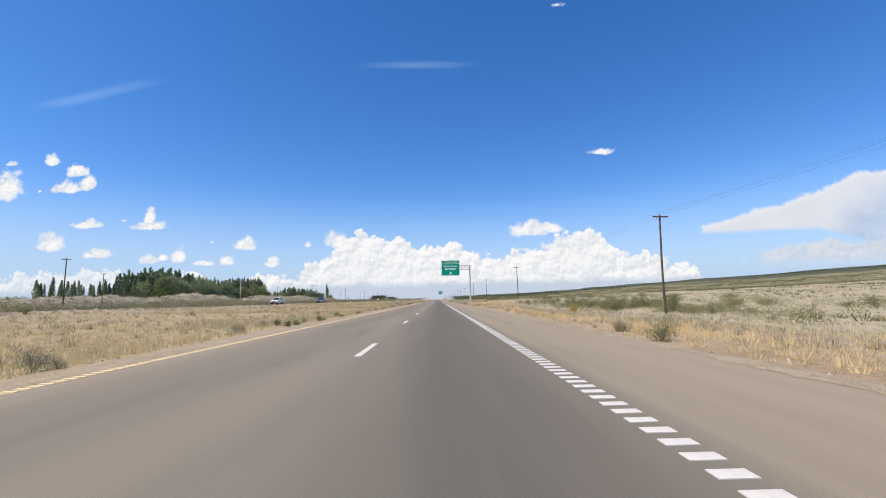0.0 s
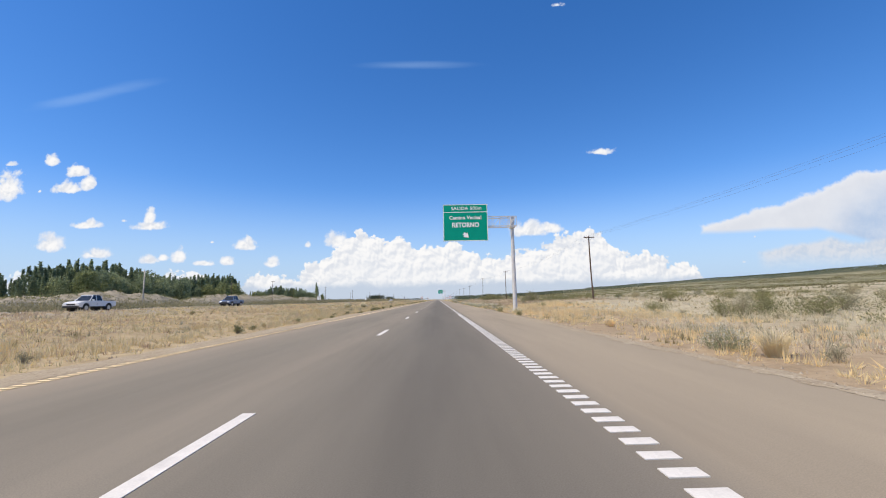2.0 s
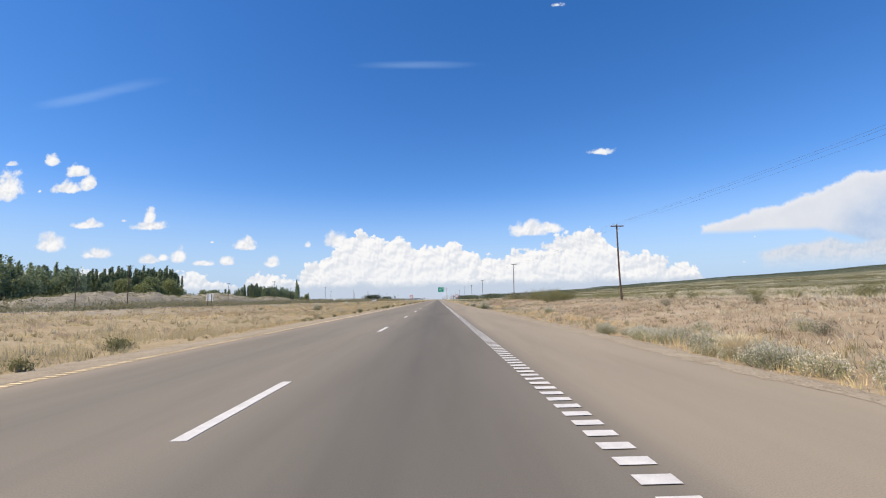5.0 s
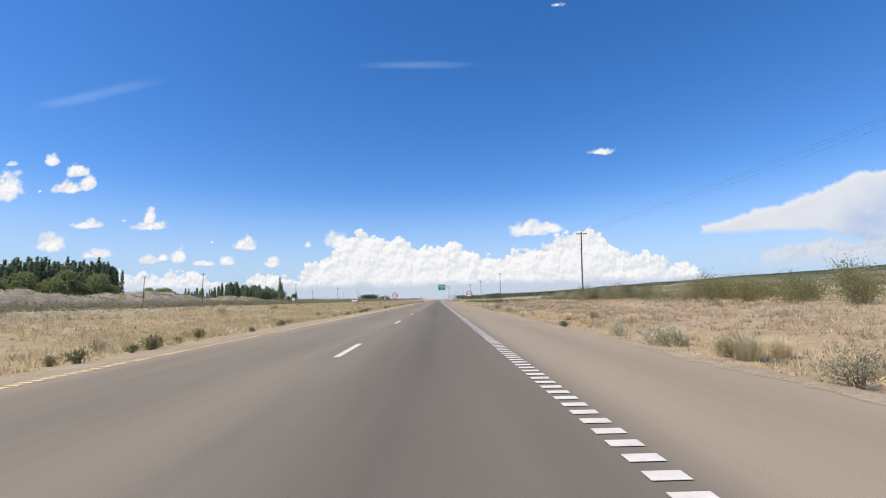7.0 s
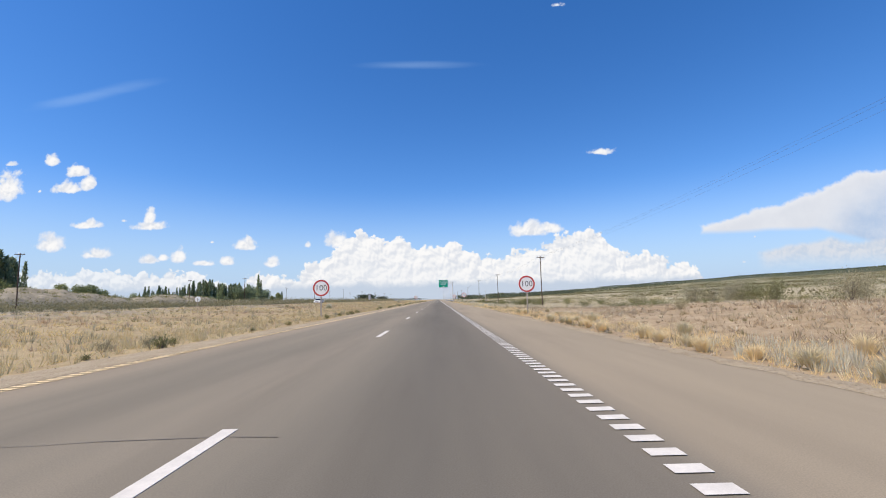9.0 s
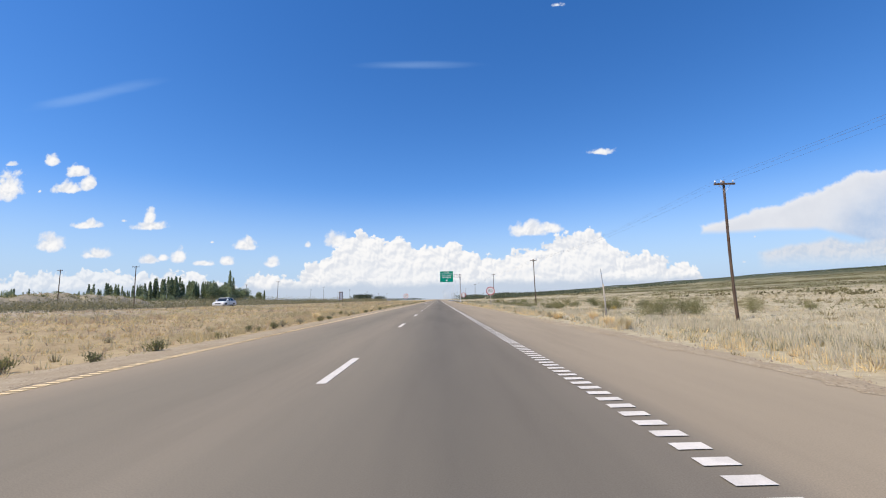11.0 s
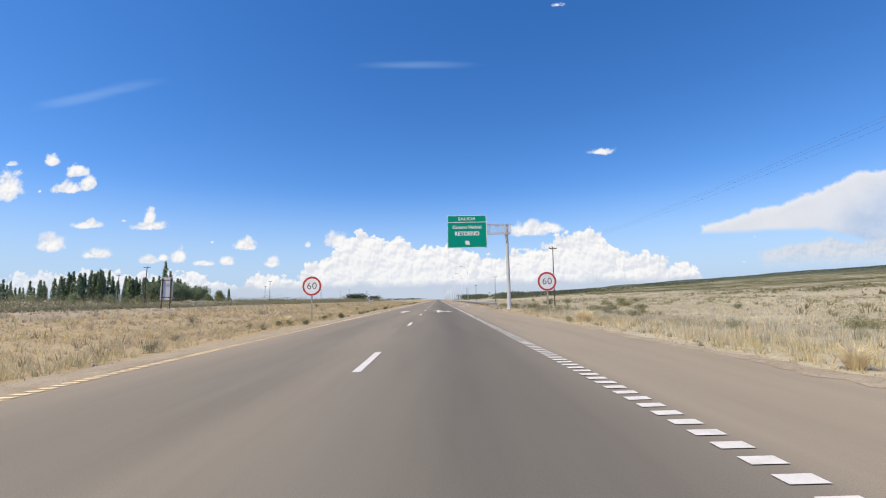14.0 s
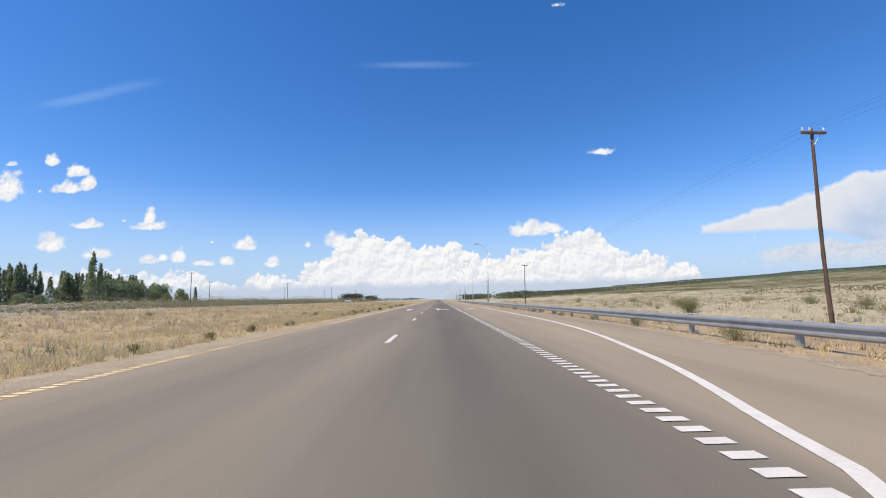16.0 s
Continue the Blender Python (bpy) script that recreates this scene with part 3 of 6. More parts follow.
def strip(name, y0, y1, left, right, z, mat, step=4.0, cols=6):
    ys = np.arange(y0, y1 + step, step)
    rows = []
    for y in ys:
        a, b = left(y), right(y)
        rows.append(np.stack([np.linspace(a, b, cols), np.full(cols, y), np.full(cols, z)], 1))
    v = np.concatenate(rows)
    # a skirt gives the paving its thickness
    i = (np.arange(len(ys) - 1)[:, None] * cols + np.arange(cols - 1)[None]).ravel()
    f = np.stack([i, i + 1, i + cols + 1, i + cols], 1)
    n = len(v)
    low = v.copy()
    low[:, 2] -= 0.12
    e = np.arange(len(ys) - 1) * cols
    fl = np.stack([e, e + cols, e + cols + n, e + n], 1)
    fr = np.stack([e + cols - 1, e + cols - 1 + n, e + 2 * cols - 1 + n, e + 2 * cols - 1], 1)
    return new(name, soup(name, np.concatenate([v, low]), np.concatenate([f, fl, fr]), mat))


road = tagged(strip("road", -60, 4000, lambda y: ROAD_L, lambda y: float(edge_right(y)), 0.0, ASPHALT, 6.0, 3),
              "grey asphalt carriageway with oil-darkened lane and dusty shoulder", "road", kind="structure")
tagged(strip("road_opposite", -200, 4000, lambda y: FAR_ROAD[0], lambda y: FAR_ROAD[1], 0.62, ASPHALT, 20.0, 3),
                  "grey asphalt carriageway of the opposite direction", "road", kind="structure")


def ragged_strip(name, side, label):
    """Loose gravel along the paving's edge, with a wavering outline."""
    rng = np.random.default_rng(5 if side > 0 else 6)
    ys = np.arange(-20, 640, 0.22)
    inner = np.array([float(edge_right(y)) if side > 0 else ROAD_L for y in ys])
    width = (0.28 if side > 0 else 0.85) + 0.55 * np.abs(np.sin(ys * 0.13 + side) * np.sin(ys * 0.047)) + rng.uniform(-0.12, 0.12, len(ys))
    outer = inner + side * width
    inn = inner - side * (0.02 + 0.22 * rng.uniform(0, 1, len(ys)) ** 2 + 0.12 * np.abs(np.sin(ys * 0.7) * np.sin(ys * 0.31)))
    lip = inner + side * 0.10
    rows = [(inn, 0 * ys + 0.004), (lip, 0 * ys + 0.012), (outer, np.maximum(land(outer, ys) + 0.012, -0.025)), (outer + side * 0.5, land(outer, ys) - 0.1)]
    v = np.concatenate([np.stack([x, ys, z], 1) for x, z in rows])
    n = len(ys)
    i = np.arange(n - 1)
    f = np.concatenate([np.stack([i, i + 1, i + n + 1, i + n], 1) + k * n for k in range(3)])
    if side > 0:
        f = f[:, ::-1]
    tagged(new(name, soup(name, v, f, GRAVEL, True)), label, "gravel", kind="structure")


ragged_strip("verge_right", 1, "pale loose gravel along the shoulder's edge")
ragged_strip("verge_left", -1, "pale loose gravel along the median's edge")


# ---------------------------------------------------------------- road markings
def slab_mesh(name, pts, z0, z1, mat):
    """A thin plate with the outline pts."""
    bm = bmesh.new()
    top = [bm.verts.new((x, y, z1)) for x, y in pts]
    low = [bm.verts.new((x, y, z0)) for x, y in pts]
    bm.faces.new(top)
    for i in range(len(pts)):
        j = (i + 1) % len(pts)
        bm.faces.new((top[j], top[i], low[i], low[j]))
    bmesh.ops.recalc_face_normals(bm, faces=bm.faces)
    me = bpy.data.meshes.new(name)
    bm.to_mesh(me)
    bm.free()
    me.materials.append(mat)
    return me


def laid(name, me, at, parent, label=""):
    ob = new(name, me)
    ob.location, ob.parent = at, parent
    if label:
        ob["label"] = label
    return ob


dash_mesh = slab_mesh("lane_dash", [(-0.07, 0.5), (0.07, 0.5), (0.072, 1.8), (0.07, 3.05), (-0.07, 3.05), (-0.068, 1.7)], 0.0, 0.005, WHITE_PAINT)
for k in range(-1, 76):
    laid("lane_dash", dash_mesh, (-1.72, 8.35 + 12.0 * k, 0.001), road)


def bars(name, x0, x1, ys, length, mat, seed):
    """Raised cross bars of an edge line: those within sight at close range one by one, the rest in one mesh."""
    me = slab_mesh(name, [(x0, 0), (x1, 0.0), (x1, length), (x0, length)], 0.0, 0.008, mat)
    near = ys[:300]
    for y in near:
        laid(name, me, (0, float(y), 0.001), road)
    rest = ys[300:]
    q = np.array([[x0, 0, 0.009], [x1, 0, 0.009], [x1, length, 0.009], [x0, length, 0.009]])
    v = (q[None] + np.stack([0 * rest, rest, 0 * rest], 1)[:, None]).reshape(-1, 3)
    ob = new(name + "s_beyond", soup(name, v, np.arange(len(v)).reshape(-1, 4), mat))
    ob.parent = road
    ob["kind"] = "stuff"


bars("white_edge_bar", 1.68, 1.94, np.arange(-3, 900, 0.30), 0.145, WHITE_PAINT, 1)
bars("yellow_edge_bar", -6.02, -5.80, np.arange(-3, 700, 0.19), 0.095, YELLOW_PAINT, 2)

stain = new("worn_edge_line", soup("worn_edge_line", np.array([[-6.04, -3, 0.002], [-5.78, -3, 0.002], [-5.78, 700, 0.002], [-6.04, 700, 0.002]]), np.array([[0, 1, 2, 3]]),
                                   plain("faded ochre paint", (0.40, 0.31, 0.19), 0.8, spread=0.3, scale=2.0)))
stain.parent = road
ARROW = [(-0.09, 0), (0.09, 0), (0.16, 4.6), (0.50, 4.5), (0, 7.5), (-0.50, 4.5), (-0.16, 4.6)]
BRANCH = [(0.15, 1.3), (0.75, 2.1), (0.75, 1.2), (1.35, 2.9), (0.75, 4.3), (0.75, 3.2), (0.15, 2.5)]
straight = slab_mesh("lane_arrow", ARROW, 0, 0.005, WHITE_PAINT)
branch = slab_mesh("turn_arrow", BRANCH, 0, 0.005, WHITE_PAINT)
for y in (422.7, 486.0, 560.0):
    laid("lane_arrow", straight, (-3.6, y, 0.001), road)
    a = laid("lane_arrow", straight, (-0.35, y, 0.001), road)
    laid("turn_arrow", branch, (-0.35, y, 0.001), road)
laid("turn_arrow", branch, (2.6, 486, 0.001), road)


laid("tar_patch", slab_mesh("tar_patch", [(-0.3, -0.1), (0.1, -0.16), (0.34, 0.02), (0.2, 0.16), (-0.2, 0.14)], 0, 0.003, plain("black tar", (0.05, 0.047, 0.045), 0.7)), (3.7, 359, 0.001), road, "dark tar patch")


def cracks():
    """Fine meandering cracks in the asphalt, one object each."""
    rng = np.random.default_rng(33)
    tar = plain("dark crack filler", (0.13, 0.118, 0.10), 0.8)
    for x0, y0, dx, dy, n in ((5.3, 449, 0.12, 1, 24), (-3.2, 262, 0.10, 1, 14), (-4.2, 251, 1, 0.12, 6), (3.6, 172, 0.05, 1, 20)):
        x = x0 + np.cumsum(dx * 0.5 + rng.normal(0, 0.05, n))
        y = y0 + np.cumsum(dy * 0.5 + rng.normal(0, 0.05, n))
        w = rng.uniform(0.003, 0.009, n)
        nx, ny = (1, 0) if dy > abs(dx) else (0, 1)
        v = np.concatenate([np.stack([x - w * nx, y - w * ny, 0 * x + 0.0045], 1), np.stack([x + w * nx, y + w * ny, 0 * x + 0.0045], 1)])
        i = np.arange(n - 1)
        ob = new("crack", soup("crack", v, np.stack([i, i + n, i + n + 1, i + 1], 1), tar))
        ob.parent = road


cracks()


def exit_line():
    knots = [(1.98, 443.4), (3.13, 446.7), (3.45, 448.2), (3.93, 450.9), (4.5, 454.2), (4.89, 458.4), (5.13, 465.1), (5.22, 480.8), (5.52, 505.8), (5.52, 700)]
    ys = np.concatenate([np.arange(443.4, 470, 0.7), np.arange(470, 700, 5.0)])
    x = np.interp(ys, [k[1] for k in knots], [k[0] for k in knots])
    x = np.convolve(np.pad(x, 3, "edge"), np.ones(7) / 7, "valid")
    x[0] = 1.98
    v = np.concatenate([np.stack([x - 0.08, ys, 0 * ys + 0.006], 1), np.stack([x + 0.08, ys, 0 * ys + 0.006], 1)])
    n = len(ys)
    i = np.arange(n - 1)
    ob = new("exit_line", soup("exit_line", v, np.stack([i + n, i + n + 1, i + 1, i], 1)[:, ::-1], WHITE_PAINT))
    ob.parent = road


exit_line()


# ---------------------------------------------------------------- signs
def lettering(name, words, size, mat, at, parent, bold=0.0, width=None):
    """Upright words facing the traffic, in the built-in font, turned into a thin mesh."""
    cu = bpy.data.curves.new(name, "FONT")
    cu.body, cu.size, cu.align_x, cu.align_y = words, size, "CENTER", "CENTER"
    cu.extrude, cu.offset, cu.resolution_u, cu.space_character = 0.003, bold, 3, 1.04
    tmp = new(name, cu)
    me = bpy.data.meshes.new_from_object(tmp.evaluated_get(bpy.context.evaluated_depsgraph_get()))
    bpy.data.objects.remove(tmp)
    bpy.data.curves.remove(cu)
    if width:
        xs = [v.co.x for v in me.vertices]
        k = width / (max(xs) - min(xs))
        me.transform(Matrix.Diagonal((k, 1, 1, 1)))
    me.transform(pose(0, 0, 0, 90, 0, 0))
    me.materials.clear()
    me.materials.append(mat)
    # one part for each word, cut at the widest gaps
    xs = sorted(v.co.x for v in me.vertices)
    gaps = sorted(((b - a, (a + b) / 2) for a, b in zip(xs, xs[1:])), reverse=True)[:words.count(" ")]
    cuts = [-1e3] + sorted(g[1] for g in gaps) + [1e3]
    for lo, hi in zip(cuts, cuts[1:]):
        bm = bmesh.new()
        bm.from_mesh(me)
        bmesh.ops.delete(bm, geom=[v for v in bm.verts if not lo < v.co.x < hi], context="VERTS")
        word = me.copy()
        bm.to_mesh(word)
        bm.free()
        ob = new(name, word)
        ob.location, ob.parent = at, parent


def ring(bm, r0, r1, y0, y1, sides=48):
    """A flat ring, or disc where r0 is 0, in the x-z plane."""
    def circle(r, y):
        return [bm.verts.new((r * math.cos(k * math.tau / sides), y, r * math.sin(k * math.tau / sides))) for k in range(sides)]
    if r0 == 0:
        a, b = circle(r1, y0), circle(r1, y1)
        bm.faces.new(a), bm.faces.new(b[::-1])
        loops = [(a, b)]
    else:
        a, b, c, d = circle(r0, y0), circle(r1, y0), circle(r1, y1), circle(r0, y1)
        loops = [(a, b), (b, c), (c, d), (d, a)]
    for p, q in loops:
        for k in range(sides):
            bm.faces.new((p[k], p[(k + 1) % sides], q[(k + 1) % sides], q[k]))
    bmesh.ops.recalc_face_normals(bm, faces=bm.faces)


def speed_sign(x, y, words, turn=0.0):
    z = float(land(x, y))
    s = thing("speed_limit_sign", (x, y, z), f"round white {words} sign with red border on steel post", "road sign", turn=turn)
    top = 2.14 - z
    part("post", made((box, (-0.045, -0.03, -0.3), (0.045, 0.03, top + 0.3), 0.006)), SIGN_POST, s)
    disc = part("disc", made((ring, 0, 0.63, -0.045, -0.033)), SIGN_WHITE, s)
    back = part("backing", made((ring, 0, 0.62, -0.033, -0.028)), SIGN_BACK, s)
    disc.location = back.location = (0, 0, top)
    part("border", made((ring, 0.49, 0.605, -0.050, -0.044)), SIGN_RED, disc)
    lettering("number", words, 0.62, SIGN_BLACK, (0, -0.048, -0.005), disc, -0.006, 0.60 if len(words) == 2 else 0.74)
    part("bracket", made((box, (-0.25, -0.03, -0.03), (0.25, 0.0, 0.0))), GALV, s).location = (0, 0, top + 0.2)
    part("bracket", made((box, (-0.25, -0.03, -0.03), (0.25, 0.0, 0.0))), GALV, s).location = (0, 0, top - 0.2)
    return s


speed_sign(6.8, 278.5, "100")
speed_sign(-8.4, 278.5, "100")
speed_sign(7.3, 361.5, "80", 3)
speed_sign(6.65, 412.8, "60", 2)
speed_sign(-8.4, 412.8, "60", -3)


def overhead_sign(y, pole_x, x0, x1, z0, z1, head, tone):
    zg = float(land(pole_x, y)) + 0.05
    s = thing("overhead_sign", (pole_x, y, zg), "green " + head + " return exit sign on grey cantilever gantry", "road sign")
    X = lambda x: x - pole_x
    Z = lambda z: z - zg
    part("concrete_base", made((box, (-0.95, -0.7, -0.5), (0.6, 0.7, 0.05), 0.03)), CONCRETE, s, "pale concrete footing block")
    bm = bmesh.new()
    n = 10
    zs = [0.05 + (Z(8.38) - 0.05) * k / 6 for k in range(7)]
    sweep(bm, [(0, 0, z) for z in zs], [0.195 - 0.05 * k / 6 for k in range(7)], n)
    part("pole", bm, GANTRY_GREY, s, "tapered faceted grey steel column")
    part("base_flange", made((box, (-0.30, -0.30, 0.05), (0.30, 0.30, 0.09))), GANTRY_GREY, s)
    for a in range(4):
        c, d = math.cos(a * math.pi / 2), math.sin(a * math.pi / 2)
        part("gusset", made((box, (0.18 if c > 0.5 else (-0.28 if c < -0.5 else -0.012), 0.18 if d > 0.5 else (-0.28 if d < -0.5 else -0.012), 0.10),
                                  (0.28 if c > 0.5 else (-0.18 if c < -0.5 else 0.012), 0.28 if d > 0.5 else (-0.18 if d < -0.5 else 0.012), 0.30))), GANTRY_GREY, s)
    # lattice arm: four chords and their bracing
    zt, zb, xr, xl = Z(8.42), Z(7.55), 0.35, X(x0) + 0.3
    for yy in (-0.4, 0.4):
        for zz in (zt, zb):
            part("chord", made((box, (xl, yy - 0.035, zz - 0.035), (xr, yy + 0.035, zz + 0.035))), GANTRY_GREY, s)
    bays = 9
    for k in range(bays + 1):
        x = xr + (xl - xr) * k / bays
        for yy in (-0.4, 0.4):
            part("upright", made((tube, (x, yy, zb), (x, yy, zt), 0.022, None, 6)), GANTRY_GREY, s)
            if k < bays:
                xn = xr + (xl - xr) * (k + 1) / bays
                a, b = (zb, zt) if k % 2 else (zt, zb)
                part("diagonal", made((tube, (x, yy, a), (xn, yy, b), 0.022, None, 6)), GANTRY_GREY, s)
        for zz in (zt, zb):
            part("cross_tie", made((tube, (x, -0.4, zz), (x, 0.4, zz), 0.02, None, 6)), GANTRY_GREY, s)
    part("saddle", made((box, (-0.19, -0.42, zb - 0.16), (0.19, 0.42, zb - 0.036), 0.015)), GANTRY_GREY, s)
    part("saddle_plate", made((box, (-0.13, -0.36, zb - 0.02), (0.13, -0.31, zt - 0.04), 0.01)), GANTRY_GREY, s)
    part("saddle_plate", made((box, (-0.13, 0.31, zb - 0.02), (0.13, 0.36, zt - 0.04), 0.01)), GANTRY_GREY, s)
    for k in range(3):
        part("hanger", made((box, (X(x0) + 0.6 + k * 1.4, -0.52, Z(z0) + 0.1), (X(x0) + 0.68 + k * 1.4, -0.44, Z(z1) - 0.1))), GANTRY_GREY, s)
    w, h = x1 - x0, z1 - z0
    panel = part("panel", made((box, (-w / 2, -0.02, -h / 2), (w / 2, 0.02, h / 2), 0.006)), SIGN_GREEN, s, "green sign panel with white border")
    panel.location = (X((x0 + x1) / 2), -0.56, Z((z0 + z1) / 2))
    t, e, f = 0.055, 0.012, -0.0265
    split = h / 2 - 0.215 * h
    for lo, hi in (((-w / 2 + e, f, h / 2 - e - t), (w / 2 - e, f + 0.006, h / 2 - e)), ((-w / 2 + e, f, -h / 2 + e), (w / 2 - e, f + 0.006, -h / 2 + e + t)),
                   ((-w / 2 + e, f, -h / 2 + e + t), (-w / 2 + e + t, f + 0.006, h / 2 - e - t)), ((w / 2 - e - t, f, -h / 2 + e + t), (w / 2 - e, f + 0.006, h / 2 - e - t)),
                   ((-w / 2 + e + t, f, split - t / 2), (w / 2 - e - t, f + 0.006, split + t / 2))):
        part("border", made((box, lo, hi)), SIGN_WHITE, panel)
    lettering("lettering", head, 0.42, SIGN_WHITE, (0.1 if len(head) > 8 else 0, f, h / 2 - 0.115 * h), panel, 0.003, 2.72 if len(head) > 8 else 1.75)
    lettering("lettering", "Camino Vecinal", 0.46, SIGN_WHITE, (0, f, 0.13 * h), panel, 0.010, 2.85)
    lettering("lettering", "RETORNO", 0.58, SIGN_WHITE, (0, f, -0.07 * h), panel, 0.018, 2.40)
    bm = bmesh.new()
    pts = [(-0.30, 0.06), (-0.18, 0.10), (-0.12, 0.26), (0.04, 0.12), (0.17, 0.22), (0.26, -0.26), (-0.24, -0.18), (-0.13, -0.06)]
    vs = [bm.verts.new((px, f, pz - 0.335 * h)) for px, pz in pts]
    ws = [bm.verts.new((px, f + 0.005, pz - 0.335 * h)) for px, pz in pts]
    bm.faces.new(vs)
    for i in range(len(pts)):
        j = (i + 1) % len(pts)
        bm.faces.new((vs[i], ws[i], ws[j], vs[j]))
    bmesh.ops.recalc_face_normals(bm, faces=bm.faces)
    part("arrow", bm, SIGN_WHITE, panel, "white arrow pointing down to the exit")
    return s


overhead_sign(92.2, 7.1, 0.85, 4.85, 6.22, 9.55, "SALIDA 500m", 0)
overhead_sign(427.2, 6.62, 0.66, 4.58, 6.08, 9.35, "SALIDA", 0)


def info_board(x, y):
    z = float(land(x, y))
    s = thing("info_board", (x, y, z), "pale blank notice panel on two dark posts", "road sign", turn=8)
    for a in (-0.42, 0.42):
        part("post", made((box, (a - 0.05, -0.05, -0.3), (a + 0.05, 0.05, 3.35), 0.008)), POLE_WOOD, s)
    part("panel", made((box, (-0.60, 0.06, 1.0), (0.60, 0.10, 3.45), 0.006)), SIGN_BACK, s)
    part("crossbar", made((box, (-0.62, -0.09, 1.25), (0.62, -0.05, 1.33))), POLE_WOOD, s)
    part("crossbar", made((box, (-0.62, -0.09, 3.1), (0.62, -0.05, 3.18))), POLE_WOOD, s)


info_board(-29.6, 431.5)


def square_board(x, y):
    z = float(land(x, y))
    s = thing("sign_board", (x, y, z), "white square sign board seen from behind on two posts", "road sign", turn=-6)
    for a in (-0.4, 0.4):
        part("post", made((box, (a - 0.045, -0.045, -0.3), (a + 0.045, 0.045, 2.7), 0.008)), POLE_WOOD, s)
    part("panel", made((box, (-0.75, 0.05, 1.2), (0.75, 0.08, 2.75), 0.006)), SIGN_WHITE, s)
    for zz in (1.45, 2.4):
        part("crossbar", made((box, (-0.74, -0.085, zz), (0.74, -0.046, zz + 0.07))), GALV, s)


square_board(-48.6, 228.3)


def sign_from_behind(x, y):
    z = float(land(x, y))
    s = thing("round_sign", (x, y, z), "round pale sign on a post, seen from behind", "road sign")
    part("post", made((box, (-0.04, -0.03, -0.3), (0.04, 0.03, 1.8), 0.006)), SIGN_POST, s)
    part("disc", made((ring, 0, 0.55, 0.032, 0.045)), SIGN_WHITE, s).location = (0, 0, 1.55)
    part("bracket", made((box, (-0.25, 0.0, 1.5), (0.25, 0.032, 1.55))), GALV, s)


sign_from_behind(-47.0, 330.7)


def marker_post(x, y):
    z = float(land(x, y))
    s = thing("marker_post", (x, y, z), "leaning weathered grey wooden post with thin rod", "post")
    bm = bmesh.new()
    sweep(bm, [(0, 0, -0.3), (-0.02, 0, 0.7), (-0.07, 0, 1.9)], [0.058, 0.052, 0.042], 8)
    part("shaft", bm, SIGN_POST, s, "", True)
    part("rod", made((tube, (-0.07, 0, 1.7), (-0.15, 0.02, 2.75), 0.028, 0.022, 8)), GALV, s)


marker_post(9.2, 326.0)


# ---------------------------------------------------------------- poles and wires
def utility_pole_parts(height, seed, arm_z):
    rng = random.Random(seed)
    p = thing("utility_pole", (0, 0, 0), "weathered brown wooden utility pole with crossarm", "utility pole", "power poles along the road")
    bm = bmesh.new()
    bend = rng.uniform(-0.12, 0.12)
    pts = [(bend * math.sin(k / 8 * math.pi) + 0.0, 0.04 * math.sin(k / 8 * 5), -0.6 + (height + 0.6) * k / 8) for k in range(9)]
    sweep(bm, pts, [0.122 - 0.042 * k / 8 for k in range(9)], 10)
    part("shaft", bm, POLE_WOOD, p, "", True)
    part("crossarm", made((box, (-0.75, -0.20, arm_z - 0.06), (0.75, -0.08, arm_z + 0.06), 0.01)), POLE_WOOD, p)
    for x in (-0.66, -0.22, 0.62):
        bm = made((tube, (x, -0.14, arm_z + 0.06), (x, -0.14, arm_z + 0.13), 0.016, None, 6), (tube, (x, -0.14, arm_z + 0.12), (x, -0.14, arm_z + 0.20), 0.062, 0.05, 10),
                  (tube, (x, -0.14, arm_z + 0.20), (x, -0.14, arm_z + 0.27), 0.045, 0.03, 10))
        part("insulator", bm, CERAMIC, p, "white porcelain insulator", True)
    for x in (-0.45, 0.45):
        part("brace", made((tube, (x, -0.14, arm_z - 0.05), (0, -0.11, arm_z - 0.6), 0.014, None, 6)), GALV, p)
    return p


POLES = [-36.0, 39.7, 112.0, 185.0, 252.8, 333.0, 395.0, 464.5, 546.0, 625.0, 700.0, 775.0, 850.0, 925.0]
POLE_SCALE = [1, 1.0, 0.915, 0.915, 1.035, 1.08, 1.08, 1.17, 1.05, 1, 1, 1, 1, 1]
base_pole = utility_pole_parts(9.6, 3, 9.35)
for i, y in enumerate(POLES):
    x = 21.5
    m = pose(x, y, float(land(x, y)), 0.6 * math.sin(i * 2.1), 1.2 * math.sin(i * 1.7 + 1), 4 * math.sin(i)) @ Matrix.Diagonal((1, 1, POLE_SCALE[i], 1))
    if i == 0:
        base_pole.matrix_basis = m
    else:
        copy_thing(base_pole, m)


def power_line(x, ys, zs, label):
    s = thing("power_line", (x, ys[0], 0), label, "power line")
    for dx in (-0.66, -0.22, 0.62):
        bm = bmesh.new()
        pts = []
        for (a, za), (b, zb) in zip(zip(ys, zs), zip(ys[1:], zs[1:])):
            for k in range(8):
                t = k / 8
                pts.append((dx, a + (b - a) * t - ys[0], za + (zb - za) * t - 4 * 0.9 * t * (1 - t)))
        sweep(bm, pts, [0.0045] * len(pts), 4)
        part("wire", bm, CABLE, s)


